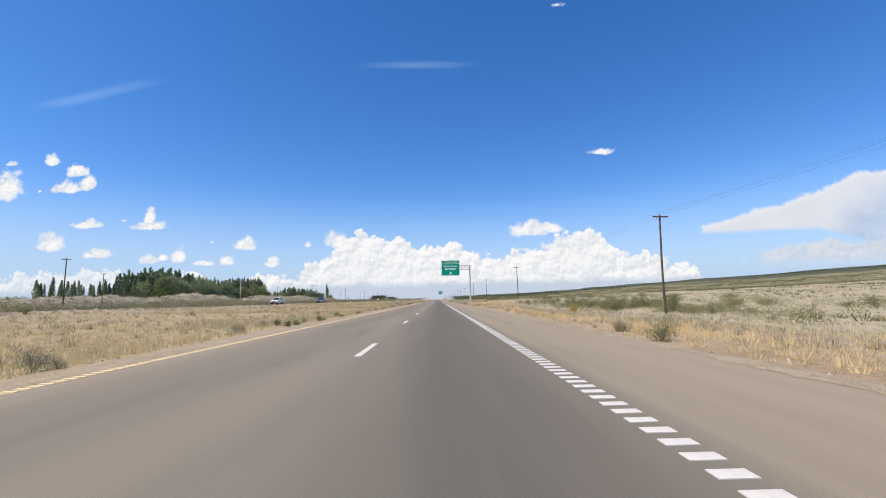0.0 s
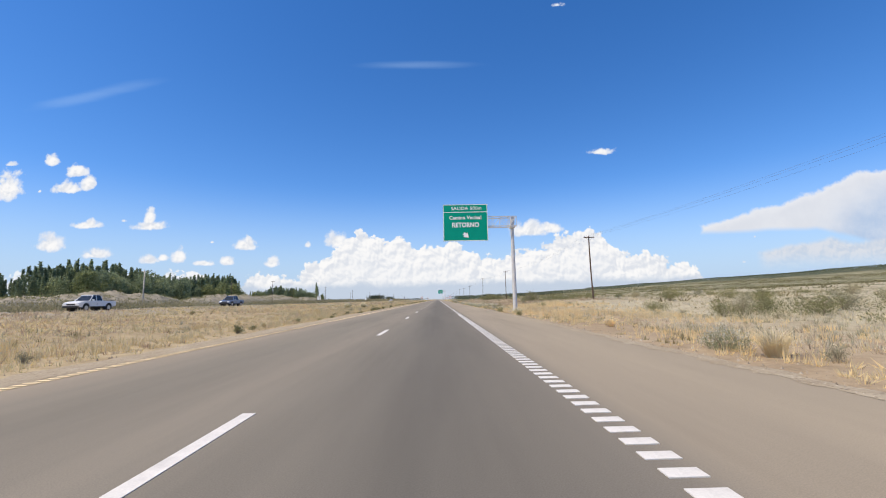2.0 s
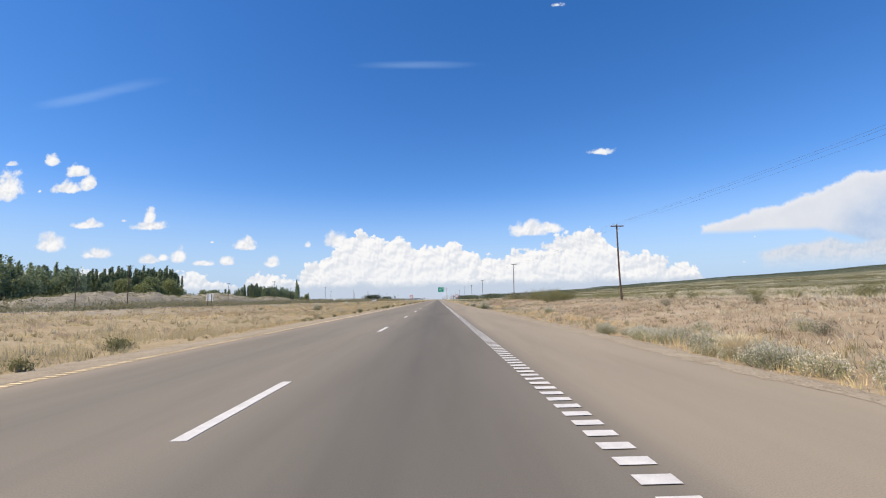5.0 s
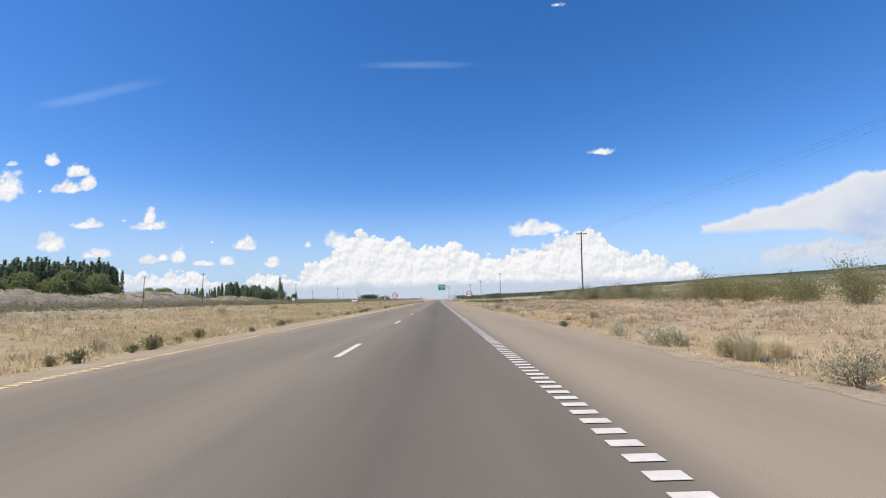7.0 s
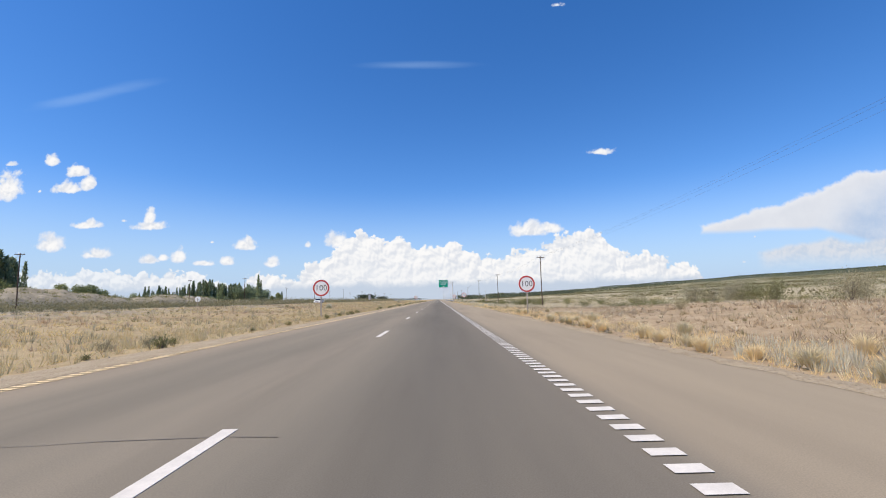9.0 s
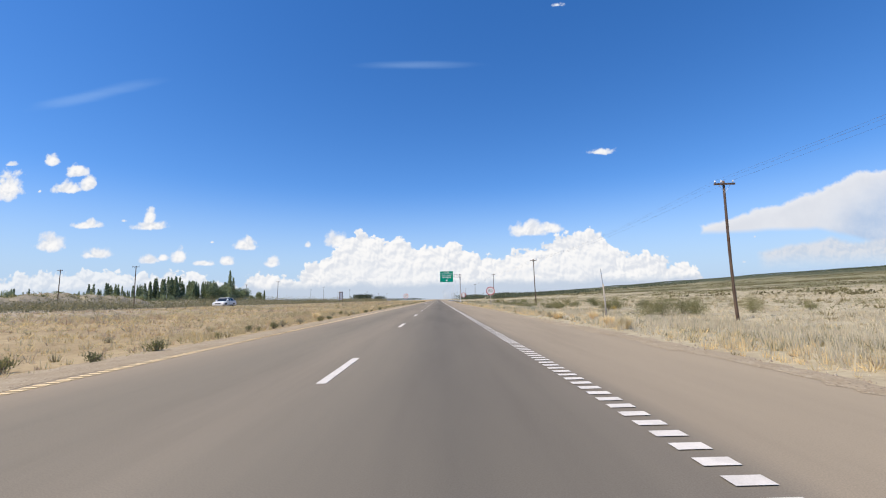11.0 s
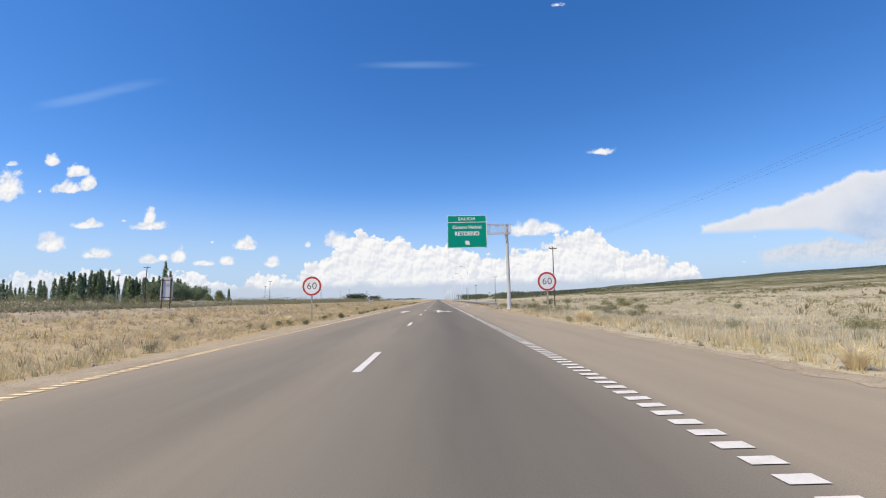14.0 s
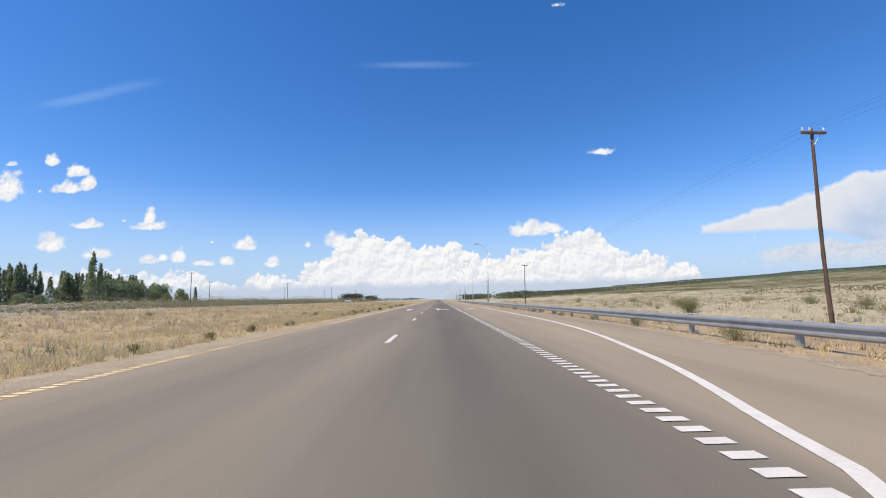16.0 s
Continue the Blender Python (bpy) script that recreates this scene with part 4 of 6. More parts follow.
power_line(21.5, POLES, [float(land(21.5, y)) + 9.6 * k for y, k in zip(POLES, POLE_SCALE)], "thin sagging overhead wires between wooden poles")
for i, y in enumerate((79, 233, 318, 400, 486, 560, 636, 716, 796, 876)):
    copy_thing(base_pole, pose(-69.5, y, float(land(-69.5, y)) - 0.1, 0.5 * math.sin(i), 0.8 * math.sin(2 * i), 10))
for i, y in enumerate((119, 248, 328, 408, 510, 615, 700, 790, 880)):
    copy_thing(base_pole, pose(-94, y, float(land(-94, y)) - 0.1, 0.5 * math.sin(i + 2), 0.6, -6))


def concrete_pole(x, y):
    p = thing("concrete_pole", (x, y, float(land(x, y)) - 0.1), "pale concrete utility pole with a short crossarm", "utility pole")
    bm = bmesh.new()
    sweep(bm, [(0, 0, -0.5), (0, 0, 4), (0, 0, 9.9)], [0.19, 0.165, 0.12], 12)
    part("shaft", bm, CONCRETE, p, "", True)
    part("crossarm", made((box, (-0.8, -0.17, 9.45), (0.8, -0.07, 9.57), 0.01)), CONCRETE, p)
    for a in (-0.7, 0.0, 0.7):
        part("insulator", made((tube, (a, -0.12, 9.57), (a, -0.12, 9.76), 0.05, 0.035, 10)), CERAMIC, p)


concrete_pole(-78.5, 168.3)


def street_lamp():
    p = thing("street_lamp", (0, 0, 0), "tall white street lamp mast with a curved arm", "street lamp", "lamp masts along the exit lane")
    part("mast", made((tube, (0, 0, -0.2), (0, 0, 9.5), 0.11, 0.07, 12)), LAMP_WHITE, p, "", True)
    bm = bmesh.new()
    pts = [(0, 0, 9.5)] + [(-1.9 * (1 - math.cos(a)) * 1.0, 0, 9.5 + 2.3 * math.sin(a)) for a in (0.3, 0.6, 0.9, 1.2, 1.45)]
    sweep(bm, pts, [0.07, 0.065, 0.06, 0.055, 0.05, 0.05], 8)
    part("arm", bm, LAMP_WHITE, p, "", True)
    part("lamp_head", made((box, (-2.45, -0.14, 11.68), (-1.65, 0.14, 11.84), 0.04)), GALV, p)
    part("base_plate", made((box, (-0.22, -0.22, -0.1), (0.22, 0.22, 0.05))), CONCRETE, p)
    return p


lamp = street_lamp()
lamp.matrix_basis = pose(9.4, 522, float(land(9.4, 522)))
for k in range(1, 14):
    y = 522 + 36 * k
    copy_thing(lamp, pose(9.4, y, float(land(9.4, y))))


# ---------------------------------------------------------------- guardrail
def guardrail():
    g = thing("guardrail", (7.65, 445.5, float(land(7.65, 445.5)) - 0.19), "grey weathered steel double-wave guardrail with end wing", "guardrail")
    prof = [(0.00, -0.155), (-0.015, -0.145), (-0.08, -0.105), (-0.08, -0.065), (-0.015, -0.02), (-0.015, 0.02), (-0.08, 0.065), (-0.08, 0.105), (-0.015, 0.145), (0.0, 0.155)]
    L0, n = 4.0, 42

    def rail(length, flare=0.0):
        bm = bmesh.new()
        rows = []
        for k in range(5):
            t = k / 4
            rows.append([bm.verts.new((x + flare * (1 - t) ** 2, t * length, z * (1 + 0.25 * (flare > 0) * (1 - t)))) for x, z in prof])
        back = [[bm.verts.new(v.co + Vector((0.004, 0, 0))) for v in r] for r in rows]
        for R, flip in ((rows, False), (back, True)):
            for a, b in zip(R, R[1:]):
                for i in range(len(prof) - 1):
                    q = (a[i], a[i + 1], b[i + 1], b[i])
                    bm.faces.new(q[::-1] if flip else q)
        for a, b in zip(rows, back):
            if a is rows[0] or a is rows[-1]:
                for i in range(len(prof) - 1):
                    bm.faces.new((a[i], b[i], b[i + 1], a[i + 1]))
        bmesh.ops.recalc_face_normals(bm, faces=bm.faces)
        me = bpy.data.meshes.new("rail")
        bm.to_mesh(me)
        bm.free()
        me.materials.append(RAIL_STEEL)
        return me

    straight_rail = rail(L0 + 0.25)
    bm = made((box, (0.02, -0.06, -0.9), (0.14, 0.06, 0.18), 0.01))
    post_me = bpy.data.meshes.new("post")
    bm.to_mesh(post_me)
    bm.free()
    post_me.materials.append(RAIL_STEEL)
    for k in range(n):
        laid("rail", straight_rail, (0.006 * (k % 2), 0.3 + k * L0, 0.58), g)
        laid("post", post_me, (0, 1.2 + k * L0, 0.58), g)
    wing = laid("end_wing", rail(1.0, 0.28), (0.01, -0.6, 0.58), g, "flared end wing with pale reflective stripe")


guardrail()


# ---------------------------------------------------------------- vehicles
def vehicle(kind, x, y, turn, paint, label):
    v = thing(kind, (x, y, 0.62), label, "car", turn=turn)
    pickup = kind == "pickup_truck"
    if pickup:
        r, low, axles = 0.40, 0.46, (1.62, -1.52)
        top = [(-2.52, low + 0.08), (-2.60, 0.72), (-2.58, 1.12), (-0.72, 1.17), (1.02, 1.18), (1.30, 1.15), (2.18, 1.06), (2.48, 0.94), (2.58, 0.72), (2.52, low + 0.02)]
        glass = [(-0.74, 1.15), (-0.62, 1.66), (-0.44, 1.77), (0.38, 1.78), (0.56, 1.72), (1.14, 1.16)]
        posts = [((-0.70, 1.15), (-0.56, 1.72)), ((0.18, 1.16), (0.10, 1.78)), ((1.12, 1.16), (0.52, 1.74))]
    else:
        r, low, axles = 0.32, 0.30, (1.32, -1.30)
        top = [(-2.12, low + 0.12), (-2.20, 0.62), (-2.12, 0.98), (-1.90, 1.03), (-0.8, 0.98), (0.95, 0.95), (1.20, 0.92), (1.85, 0.78), (2.12, 0.64), (2.20, 0.48), (2.12, low + 0.02)]
        glass = [(-1.92, 1.01), (-1.40, 1.28), (-0.90, 1.42), (-0.20, 1.47), (0.30, 1.42), (1.16, 0.93)]
        posts = [((-1.55, 1.00), (-1.12, 1.37)), ((-0.28, 0.97), (-0.30, 1.46)), ((1.10, 0.94), (0.34, 1.41))]

    def prism(pts, half):
        """A side outline drawn out across the car; half gives the half width at a height."""
        bm = bmesh.new()
        sides = [[bm.verts.new((q * half(z), yy, z)) for yy, z in pts] for q in (-1, 1)]
        bm.faces.new(sides[0]), bm.faces.new(sides[1][::-1])
        for i in range(len(pts)):
            j = (i + 1) % len(pts)
            bm.faces.new((sides[0][i], sides[1][i], sides[1][j], sides[0][j]))
        bmesh.ops.recalc_face_normals(bm, faces=bm.faces)
        return bm
    arch = r + 0.09
    under = []
    for c in axles:
        under += [(c + arch * math.cos(a), low + arch * 0.95 * math.sin(a)) for a in (k * math.pi / 10 for k in range(11))]
    bm = prism(top + under, lambda z: 0.90 - 0.05 * max(0, z - 0.85) / 0.3)
    bmesh.ops.bevel(bm, geom=[e for e in bm.edges if abs(e.verts[0].co.x - e.verts[1].co.x) < 0.2 and min(w.co.z for w in e.verts) > low + 0.3 and e.calc_length() > 0.16], offset=0.05, segments=2, affect="EDGES")
    part("body", bm, paint, v)
    lean = lambda z: 0.80 - 0.30 * (z - glass[0][1])
    part("cabin_glass", prism(glass, lean), CAR_GLASS, v, "dark tinted windows")
    roof = [(yy, z + 0.008) for yy, z in glass[1:-1]] + [(yy, z + 0.05) for yy, z in reversed(glass[1:-1])]
    part("roof", prism(roof, lambda z: lean(min(z, glass[3][1])) + 0.02), paint, v)
    for q in (-1, 1):
        for (y0, z0), (y1, z1) in posts:
            part("pillar", made((tube, (q * (lean(z0) + 0.005), y0, z0), (q * (lean(z1) + 0.005), y1, z1), 0.05, 0.04, 6)), paint, v)
        for c in axles:
            w = part("wheel", made((tube, (q * 0.66, c, r), (q * 0.89, c, r), r, None, 24)), TYRE, v, "black tyre")
            part("rim", made((tube, (q * 0.80, c, r), (q * 0.905, c, r), r * 0.64, r * 0.56, 16)), RIM, w)
            part("arch_liner", made((tube, (q * 0.40, c, low + 0.04), (q * 0.85, c, low + 0.04), arch * 0.97, None, 20)), TYRE, v)
        front = top[-2][0]
        part("headlight", made((box, (q * 0.66 - 0.18, front - 0.30, top[-3][1] - 0.20), (q * 0.66 + 0.18, front - 0.02, top[-3][1] - 0.03), 0.03)), HEADLIGHT, v)
        part("mirror", made((box, (q * 0.98 - 0.09, 0.78, glass[0][1] + 0.02), (q * 0.98 + 0.09, 0.92, glass[0][1] + 0.18), 0.03)), paint, v)
        part("door_seam", made((box, (q * 0.896 - 0.006, 0.15, low + 0.16), (q * 0.896 + 0.006, 0.165, 0.88))), TYRE, v)
        part("sill", made((box, (q * 0.86 - 0.05, axles[1] + arch, low - 0.04), (q * 0.86 + 0.05, axles[0] - arch, low + 0.08), 0.01)), TYRE, v)
    front = top[-2][0]
    part("bumper", made((box, (-0.84, front - 0.2, low - 0.04), (0.84, front + 0.03, low + 0.16), 0.04)), TYRE if pickup else paint, v)
    part("grille", made((box, (-0.45, front - 0.25, top[-2][1] - 0.02), (0.45, front + 0.008, top[-2][1] + 0.14), 0.02)), SIGN_BLACK, v)
    if pickup:
        part("bed_floor", made((box, (-0.78, -2.5, 1.125), (0.78, -0.80, 1.175))), TYRE, v, "dark open load bed")
    return v


vehicle("pickup_truck", -39.0, 103.0, 180, CAR_WHITE, "silver white double-cab pickup on the opposite carriageway")
vehicle("pickup_truck", -35.5, 128.4, 180, CAR_BLUE, "steel blue double-cab pickup on the opposite carriageway")
vehicle("car", -35.0, 372.3, 180, CAR_WHITE, "white hatchback on the opposite carriageway")
vehicle("car", -35.0, 605.0, 180, CAR_GREY, "silver grey hatchback on the opposite carriageway")


# ---------------------------------------------------------------- trees
def poplar(seed, height, width, leaves):
    rng = np.random.default_rng(seed)
    t = thing("poplar_tree", (0, 0, 0), "tall dark green columnar poplar", "tree", "poplar windbreak")
    bm = bmesh.new()
    sweep(bm, [(0, 0, -0.3), (0.05, 0, height * 0.3), (0, 0.05, height * 0.65), (0, 0, height * 0.95)], [0.24, 0.18, 0.09, 0.02], 7)
    for k in range(7):
        z = height * (0.12 + 0.11 * k)
        a = k * 2.4
        r = width * 0.7
        sweep(bm, [(0, 0, z), (r * 0.5 * math.cos(a), r * 0.5 * math.sin(a), z + 1.0), (r * math.cos(a), r * math.sin(a), z + 2.6)], [0.06, 0.04, 0.01], 3)
    part("trunk", bm, BARK, t, "", True)
    n = leaves
    h = rng.uniform(0.06, 1.0, n) ** 0.9
    prof = width * np.minimum(1, (h / 0.16) ** 0.7) * (1 - h ** 2.2) ** 0.95
    a = rng.uniform(0, math.tau, n)
    lumps = 1 + 0.28 * np.sin(a * 3 + h * 17 + seed) + 0.2 * np.sin(a * 5 - h * 31)
    r = prof * lumps * rng.uniform(0.35, 1.0, n) ** 0.5
    c = np.stack([r * np.cos(a), r * np.sin(a), h * height], 1)
    up = np.stack([0.5 * np.cos(a), 0.5 * np.sin(a), 0 * a + 0.9], 1)
    v, f = slivers(rng, c, up, 0.92, 0.34)
    crown = new("crown", soup("crown", v, f, POPLAR))
    crown.parent = t
    return t


def broadleaf(seed, height, width, leaves, mat, label):
    rng = np.random.default_rng(seed)
    t = thing("broadleaf_tree", (0, 0, 0), label, "tree")
    bm = bmesh.new()
    sweep(bm, [(0, 0, -0.3), (0.15, 0, height * 0.25), (0.1, 0.2, height * 0.6)], [0.35, 0.25, 0.08], 8)
    heads = []
    for k in range(9):
        a, z = k * 2.4 + seed, height * (0.35 + 0.06 * k)
        r = width * (0.62 - 0.045 * k) * (0.7 + 0.3 * math.sin(k * 3.1 + seed))
        p = (r * math.cos(a), r * math.sin(a), z)
        heads.append(p)
        sweep(bm, [(0.12, 0.05, height * 0.22), (p[0] * 0.5, p[1] * 0.5, z * 0.75), p], [0.12, 0.07, 0.02], 5)
    part("trunk", bm, BARK, t, "", True)
    cs = []
    for p in heads + [(0, 0, height * 0.8), (0, 0, height * 0.5)]:
        m = leaves // 11
        d = rng.normal(size=(m, 3))
        d /= np.linalg.norm(d, axis=1, keepdims=True)
        cs.append(np.array(p) + d * (rng.uniform(0.3, 1, m) ** 0.4)[:, None] * np.array([width * 0.42, width * 0.42, height * 0.2]) * (1 + 0.2 * np.sin(d[:, :1] * 9)))
    c = np.concatenate(cs)
    c[:, 2] = np.maximum(c[:, 2], 0.15)
    v, f = leaf_cards(rng, c, 0.42 if mat is POPLAR else 0.31)
    crown = new("crown", soup("crown", v, f, mat))
    crown.parent = t
    return t


def stand(protos, spots, zfun):
    used = set()
    for i, (x, y, s, k) in enumerate(spots):
        p = protos[k % len(protos)]
        m = pose(x, y, zfun(x, y), 0, 0, (i * 77) % 360) @ Matrix.Diagonal((s, s, s, 1))
        if k not in used:
            used.add(k)
            p.matrix_basis = m
        else:
            q = copy_thing(p, pose(0, 0, 0))
            q.matrix_basis = m


def joined_grove(name, protos, spots, zfun, label):
    """The rows behind, hidden but for their tops, as one mesh of leaves."""
    vs, fs, count = [], [], 0
    for i, (x, y, s, k) in enumerate(spots):
        me = [c for c in protos[k % len(protos)].children if c.name.startswith("crown")][0].data
        v = np.empty(len(me.vertices) * 3, np.float32)
        me.vertices.foreach_get("co", v)
        v = v.reshape(-1, 3) * s
        c, d = math.cos(i * 1.3), math.sin(i * 1.3)
        v = np.stack([v[:, 0] * c - v[:, 1] * d + x, v[:, 0] * d + v[:, 1] * c + y, v[:, 2] + zfun(x, y)], 1)
        vs.append(v)
        fs.append(np.arange(len(v)).reshape(-1, 3) + count)
        count += len(v)
    ob = new(name, soup(name, np.concatenate(vs), np.concatenate(fs), POPLAR))
    tagged(ob, label, "trees", kind="stuff")


rnd = random.Random(11)
behind = []
gz = lambda x, y: float(land(x, y)) - 0.1
spots = []
for y in np.arange(232, 428, 1.75):
    for row in range(3):
        if rnd.random() < 0.9:
            tallness = 0.95 + 0.12 * math.sin(y * 0.05) + rnd.uniform(-0.13, 0.13)
            (behind if row else spots).append((-176 - row * 5 + rnd.uniform(-1.5, 1.5), y + rnd.uniform(-1, 1), tallness * (0.72 if y < 246 else 1.0), rnd.randrange(4)))
# the second grove: a low start, spaced poplars, a tall knot, then a dense block with one pair standing out
for y0, y1, step, lo, hi, depth in ((470, 590, 2.0, 0.34, 0.55, 6), (590, 655, 1.7, 0.55, 0.82, 6), (655, 692, 1.2, 0.95, 1.22, 9), (692, 704, 3.0, 0.5, 0.7, 5), (704, 772, 1.15, 0.95, 1.15, 12)):
    for y in np.arange(y0, y1, step):
        spots.append((-236 + rnd.uniform(-depth, depth), y + rnd.uniform(-0.5, 0.5), rnd.uniform(lo, hi), rnd.randrange(4)))
spots += [(-170, 648, 1.15, 0), (-171.5, 651, 1.28, 3), (-170.5, 654.5, 1.05, 1), (-200, 790, 0.8, 2), (-202, 795, 0.6, 1)]
# the first grove begins low
for y in np.arange(196, 233, 1.4):
    spots.append((-184 + rnd.uniform(-4, 4), y, rnd.uniform(0.5, 0.72), rnd.randrange(4)))
poplars = [poplar(21, 19.5, 1.45, 560), poplar(22, 20.5, 1.7, 600), poplar(23, 18.0, 1.8, 600), poplar(24, 21.0, 1.2, 480)]
stand(poplars, spots, gz)
joined_grove("poplar_grove", poplars, behind, gz, "dark green poplars standing in rows behind the windbreak")

willows = [broadleaf(31, 12.0, 6.0, 3200, WILLOW, "round bushy green willow beside the poplars"), broadleaf(32, 9.0, 5.5, 3000, WILLOW, "round bushy green tree beside the poplars")]
stand(willows, [(-168, 364, 1.25, 0), (-164, 373, 1.45, 1), (-166, 382, 1.4, 0), (-166, 390, 1.3, 1), (-162, 251, 1.45, 0), (-164, 259, 1.35, 1), (-162, 430, 0.85, 0), (-160, 438, 1.1, 1), (-163, 447, 1.15, 1), (-165, 456, 0.9, 1), (-165, 398, 1.35, 0), (-163, 405, 1.2, 1), (-196, 748, 0.95, 1), (-192, 757, 1.0, 0), (-196, 768, 1.0, 1),
                (-150, 122, 0.6, 1), (-152, 112, 0.75, 0), (-165, 100, 0.7, 0), (-172, 150, 0.6, 1), (-174, 163, 0.7, 0), (-158, 610, 0.6, 1), (-150, 420, 0.5, 1)], gz)
bushy = [broadleaf(33, 16.0, 7.5, 1900, POPLAR, "broad dark green tree in a dense grove"), broadleaf(34, 14.0, 7.0, 1800, POPLAR, "broad dark green tree in a dense grove")]
stand(bushy, [(-215 + 8 * math.sin(i * 2.3), 706 + i * 5.0, 1.12 + 0.12 * math.sin(i * 1.9), i % 2) for i in range(14)] + [(-166 + 3 * math.sin(i * 2.9), 262 + i * 9.0, 1.12 + 0.16 * math.sin(i * 2.1), i % 2) for i in range(9)] + [(-171 + 3 * math.sin(i * 4.1), 246 + i * 16.0, 0.9 + 0.14 * math.sin(i * 2.7), i % 2) for i in range(8)] + [(-205 + 9 * math.sin(i * 3.3), 448 + i * 6.2, 0.42 + 0.12 * math.sin(i * 1.7), i % 2) for i in range(35)], gz)


def far_woods(name, rows, label, seed, mat):
    """Distant belts of trees, too far to count."""
    rng = np.random.default_rng(seed)
    cs = []
    for x0, y0, x1, y1, h, depth, n in rows:
        t = rng.uniform(0, 1, n)
        hh = h * (0.6 + 0.4 * np.abs(np.sin(t * 37 + seed) * np.sin(t * 91))) * rng.uniform(0.0, 1, n) ** 0.7
        x, y = x0 + (x1 - x0) * t + rng.normal(0, depth, n), y0 + (y1 - y0) * t + rng.normal(0, depth, n)
        cs.append(np.stack([x, y, land(x, y) + hh], 1))
    v, f = leaf_cards(rng, np.concatenate(cs), 1.5)
    tagged(new(name, soup(name, v, f, mat)), label, "trees", kind="stuff")


far_woods("far_woods", [(110, 1000, 180, 1500, 11, 12, 5000), (150, 1300, 420, 1500, 12, 20, 4000), (420, 1500, 640, 1350, 9, 25, 1600), (60, 1250, 130, 1600, 12, 12, 3000)],
          "dark green belt of distant trees", 4, FAR_LEAVES)
far_woods("ridge_scrub", [(880, -200, 915, 2600, 3.5, 12, 16000)], "dark green scrub along the top of the ridge", 8, FAR_LEAVES)
far_woods("far_woods_left", [(-215, 1400, -178, 1410, 19, 6, 2200), (-165, 1420, -148, 1430, 13, 5, 700), (-320, 1600, -60, 1800, 7, 12, 1400), (-900, 1500, -330, 1550, 8, 25, 2400), (-420, 900, -250, 1100, 7, 15, 900)],
          "dark green clumps of distant trees", 5, FAR_LEAVES)


# ---------------------------------------------------------------- spoil heaps
HEAP_SPOTS = []


def heap(x, y, lx, ly, h, seed):
    rng = np.random.default_rng(seed)
    nx, ny = 44, 90
    U, V = np.meshgrid(np.linspace(-1, 1, nx), np.linspace(-1, 1, ny))
    R = np.clip(1 - U ** 2 - V ** 2 * (0.9 + 0.1 * np.sin(V * 9)), 0, 1) ** 0.8
    Z = 0.86 * h * R ** 0.85 * (1 + 0.10 * np.sin(U * 5 + seed) * np.sin(V * 7 + seed) + 0.05 * np.sin(U * 11 + V * 23)) + 0.22 * R * np.sin(U * 17 + 3 * np.sin(V * 19 + seed)) * np.sin(V * 41 + 2 * np.sin(U * 13)) + rng.normal(0, 0.24, R.shape) * np.sqrt(R) - 0.75 * np.sqrt(R) * (1 - np.abs(np.sin(V * ly * 0.16 + 1.5 * np.sin(U * 3 + seed) + np.sin(V * 11)))) ** 1.5
    X, Y = x + U * lx, y + V * ly
    v = np.stack([X, Y, land(X, Y) - 0.15 + Z], -1).reshape(-1, 3)
    i = (np.arange(ny - 1)[:, None] * nx + np.arange(nx - 1)[None]).ravel()
    tagged(new("earth_mound", soup("earth_mound", v, np.stack([i, i + 1, i + nx + 1, i + nx], 1), HEAP, True)),
           "low mound of tan spoil earth with scrub", "mound", "spoil mounds")
    pick = rng.choice(nx * ny, 300, replace=False)
    HEAP_SPOTS.append(v[pick][R.ravel()[pick] > 0.03])


for x, y, lx, ly, h, s in ((-118, 150, 14, 45, 4.4, 1), (-126, 218, 17, 42, 6.3, 2), (-120, 300, 16, 48, 6.0, 3), (-124, 372, 18, 46, 6.6, 4), (-120, 438, 14, 42, 5.0, 5), (-128, 90, 16, 40, 4.0, 6),
                           (-125, 510, 12, 50, 2.4, 7), (-125, 610, 12, 60, 2.2, 8)):
    heap(x, y, lx, ly, h, s)


# ---------------------------------------------------------------- scrub and grass
def shrub(name, seed, w, h, n, leaf, mat, label, category="shrub", group=""):
    rng = np.random.default_rng(seed)
    s = thing(name, (0, 0, 0), label, category, group)
    bm = bmesh.new()
    tips = []
    for k in range(11):
        a, lean = k * 2.4 + seed, 0.25 + 0.75 * ((k * 0.618) % 1)
        p = (w * lean * 0.8 * math.cos(a), w * lean * 0.8 * math.sin(a), h * (1.0 - 0.45 * lean ** 2) * (0.8 + 0.25 * ((k * 0.37) % 1)))
        tips.append(p)
        sweep(bm, [(0.04 * math.cos(a), 0.04 * math.sin(a), -0.05), (p[0] * 0.45, p[1] * 0.45, p[2] * 0.6), p], [0.018, 0.011, 0.004], 3)
    part("stem", bm, TWIG, s)
    cs, ds = [], []
    for p in tips:
        m = n // len(tips)
        d = np.clip(rng.normal(size=(m, 3)), -1.7, 1.7) * np.array([w * 0.24, w * 0.24, h * 0.16])
        t = rng.uniform(0.3, 1.0, m)[:, None]
        cs.append(np.array(p) * t + d)
        ds.append(np.tile(np.array([p[0] / w, p[1] / w, 0.9]), (m, 1)))
    c = np.concatenate(cs)
    c[:, 2] = np.abs(c[:, 2]) + 0.01
    v, f = slivers(rng, c, np.concatenate(ds), leaf * 2.2, leaf * 0.42)
    crown = new("foliage", soup("foliage", v, f, mat))
    crown.parent = s
    return s


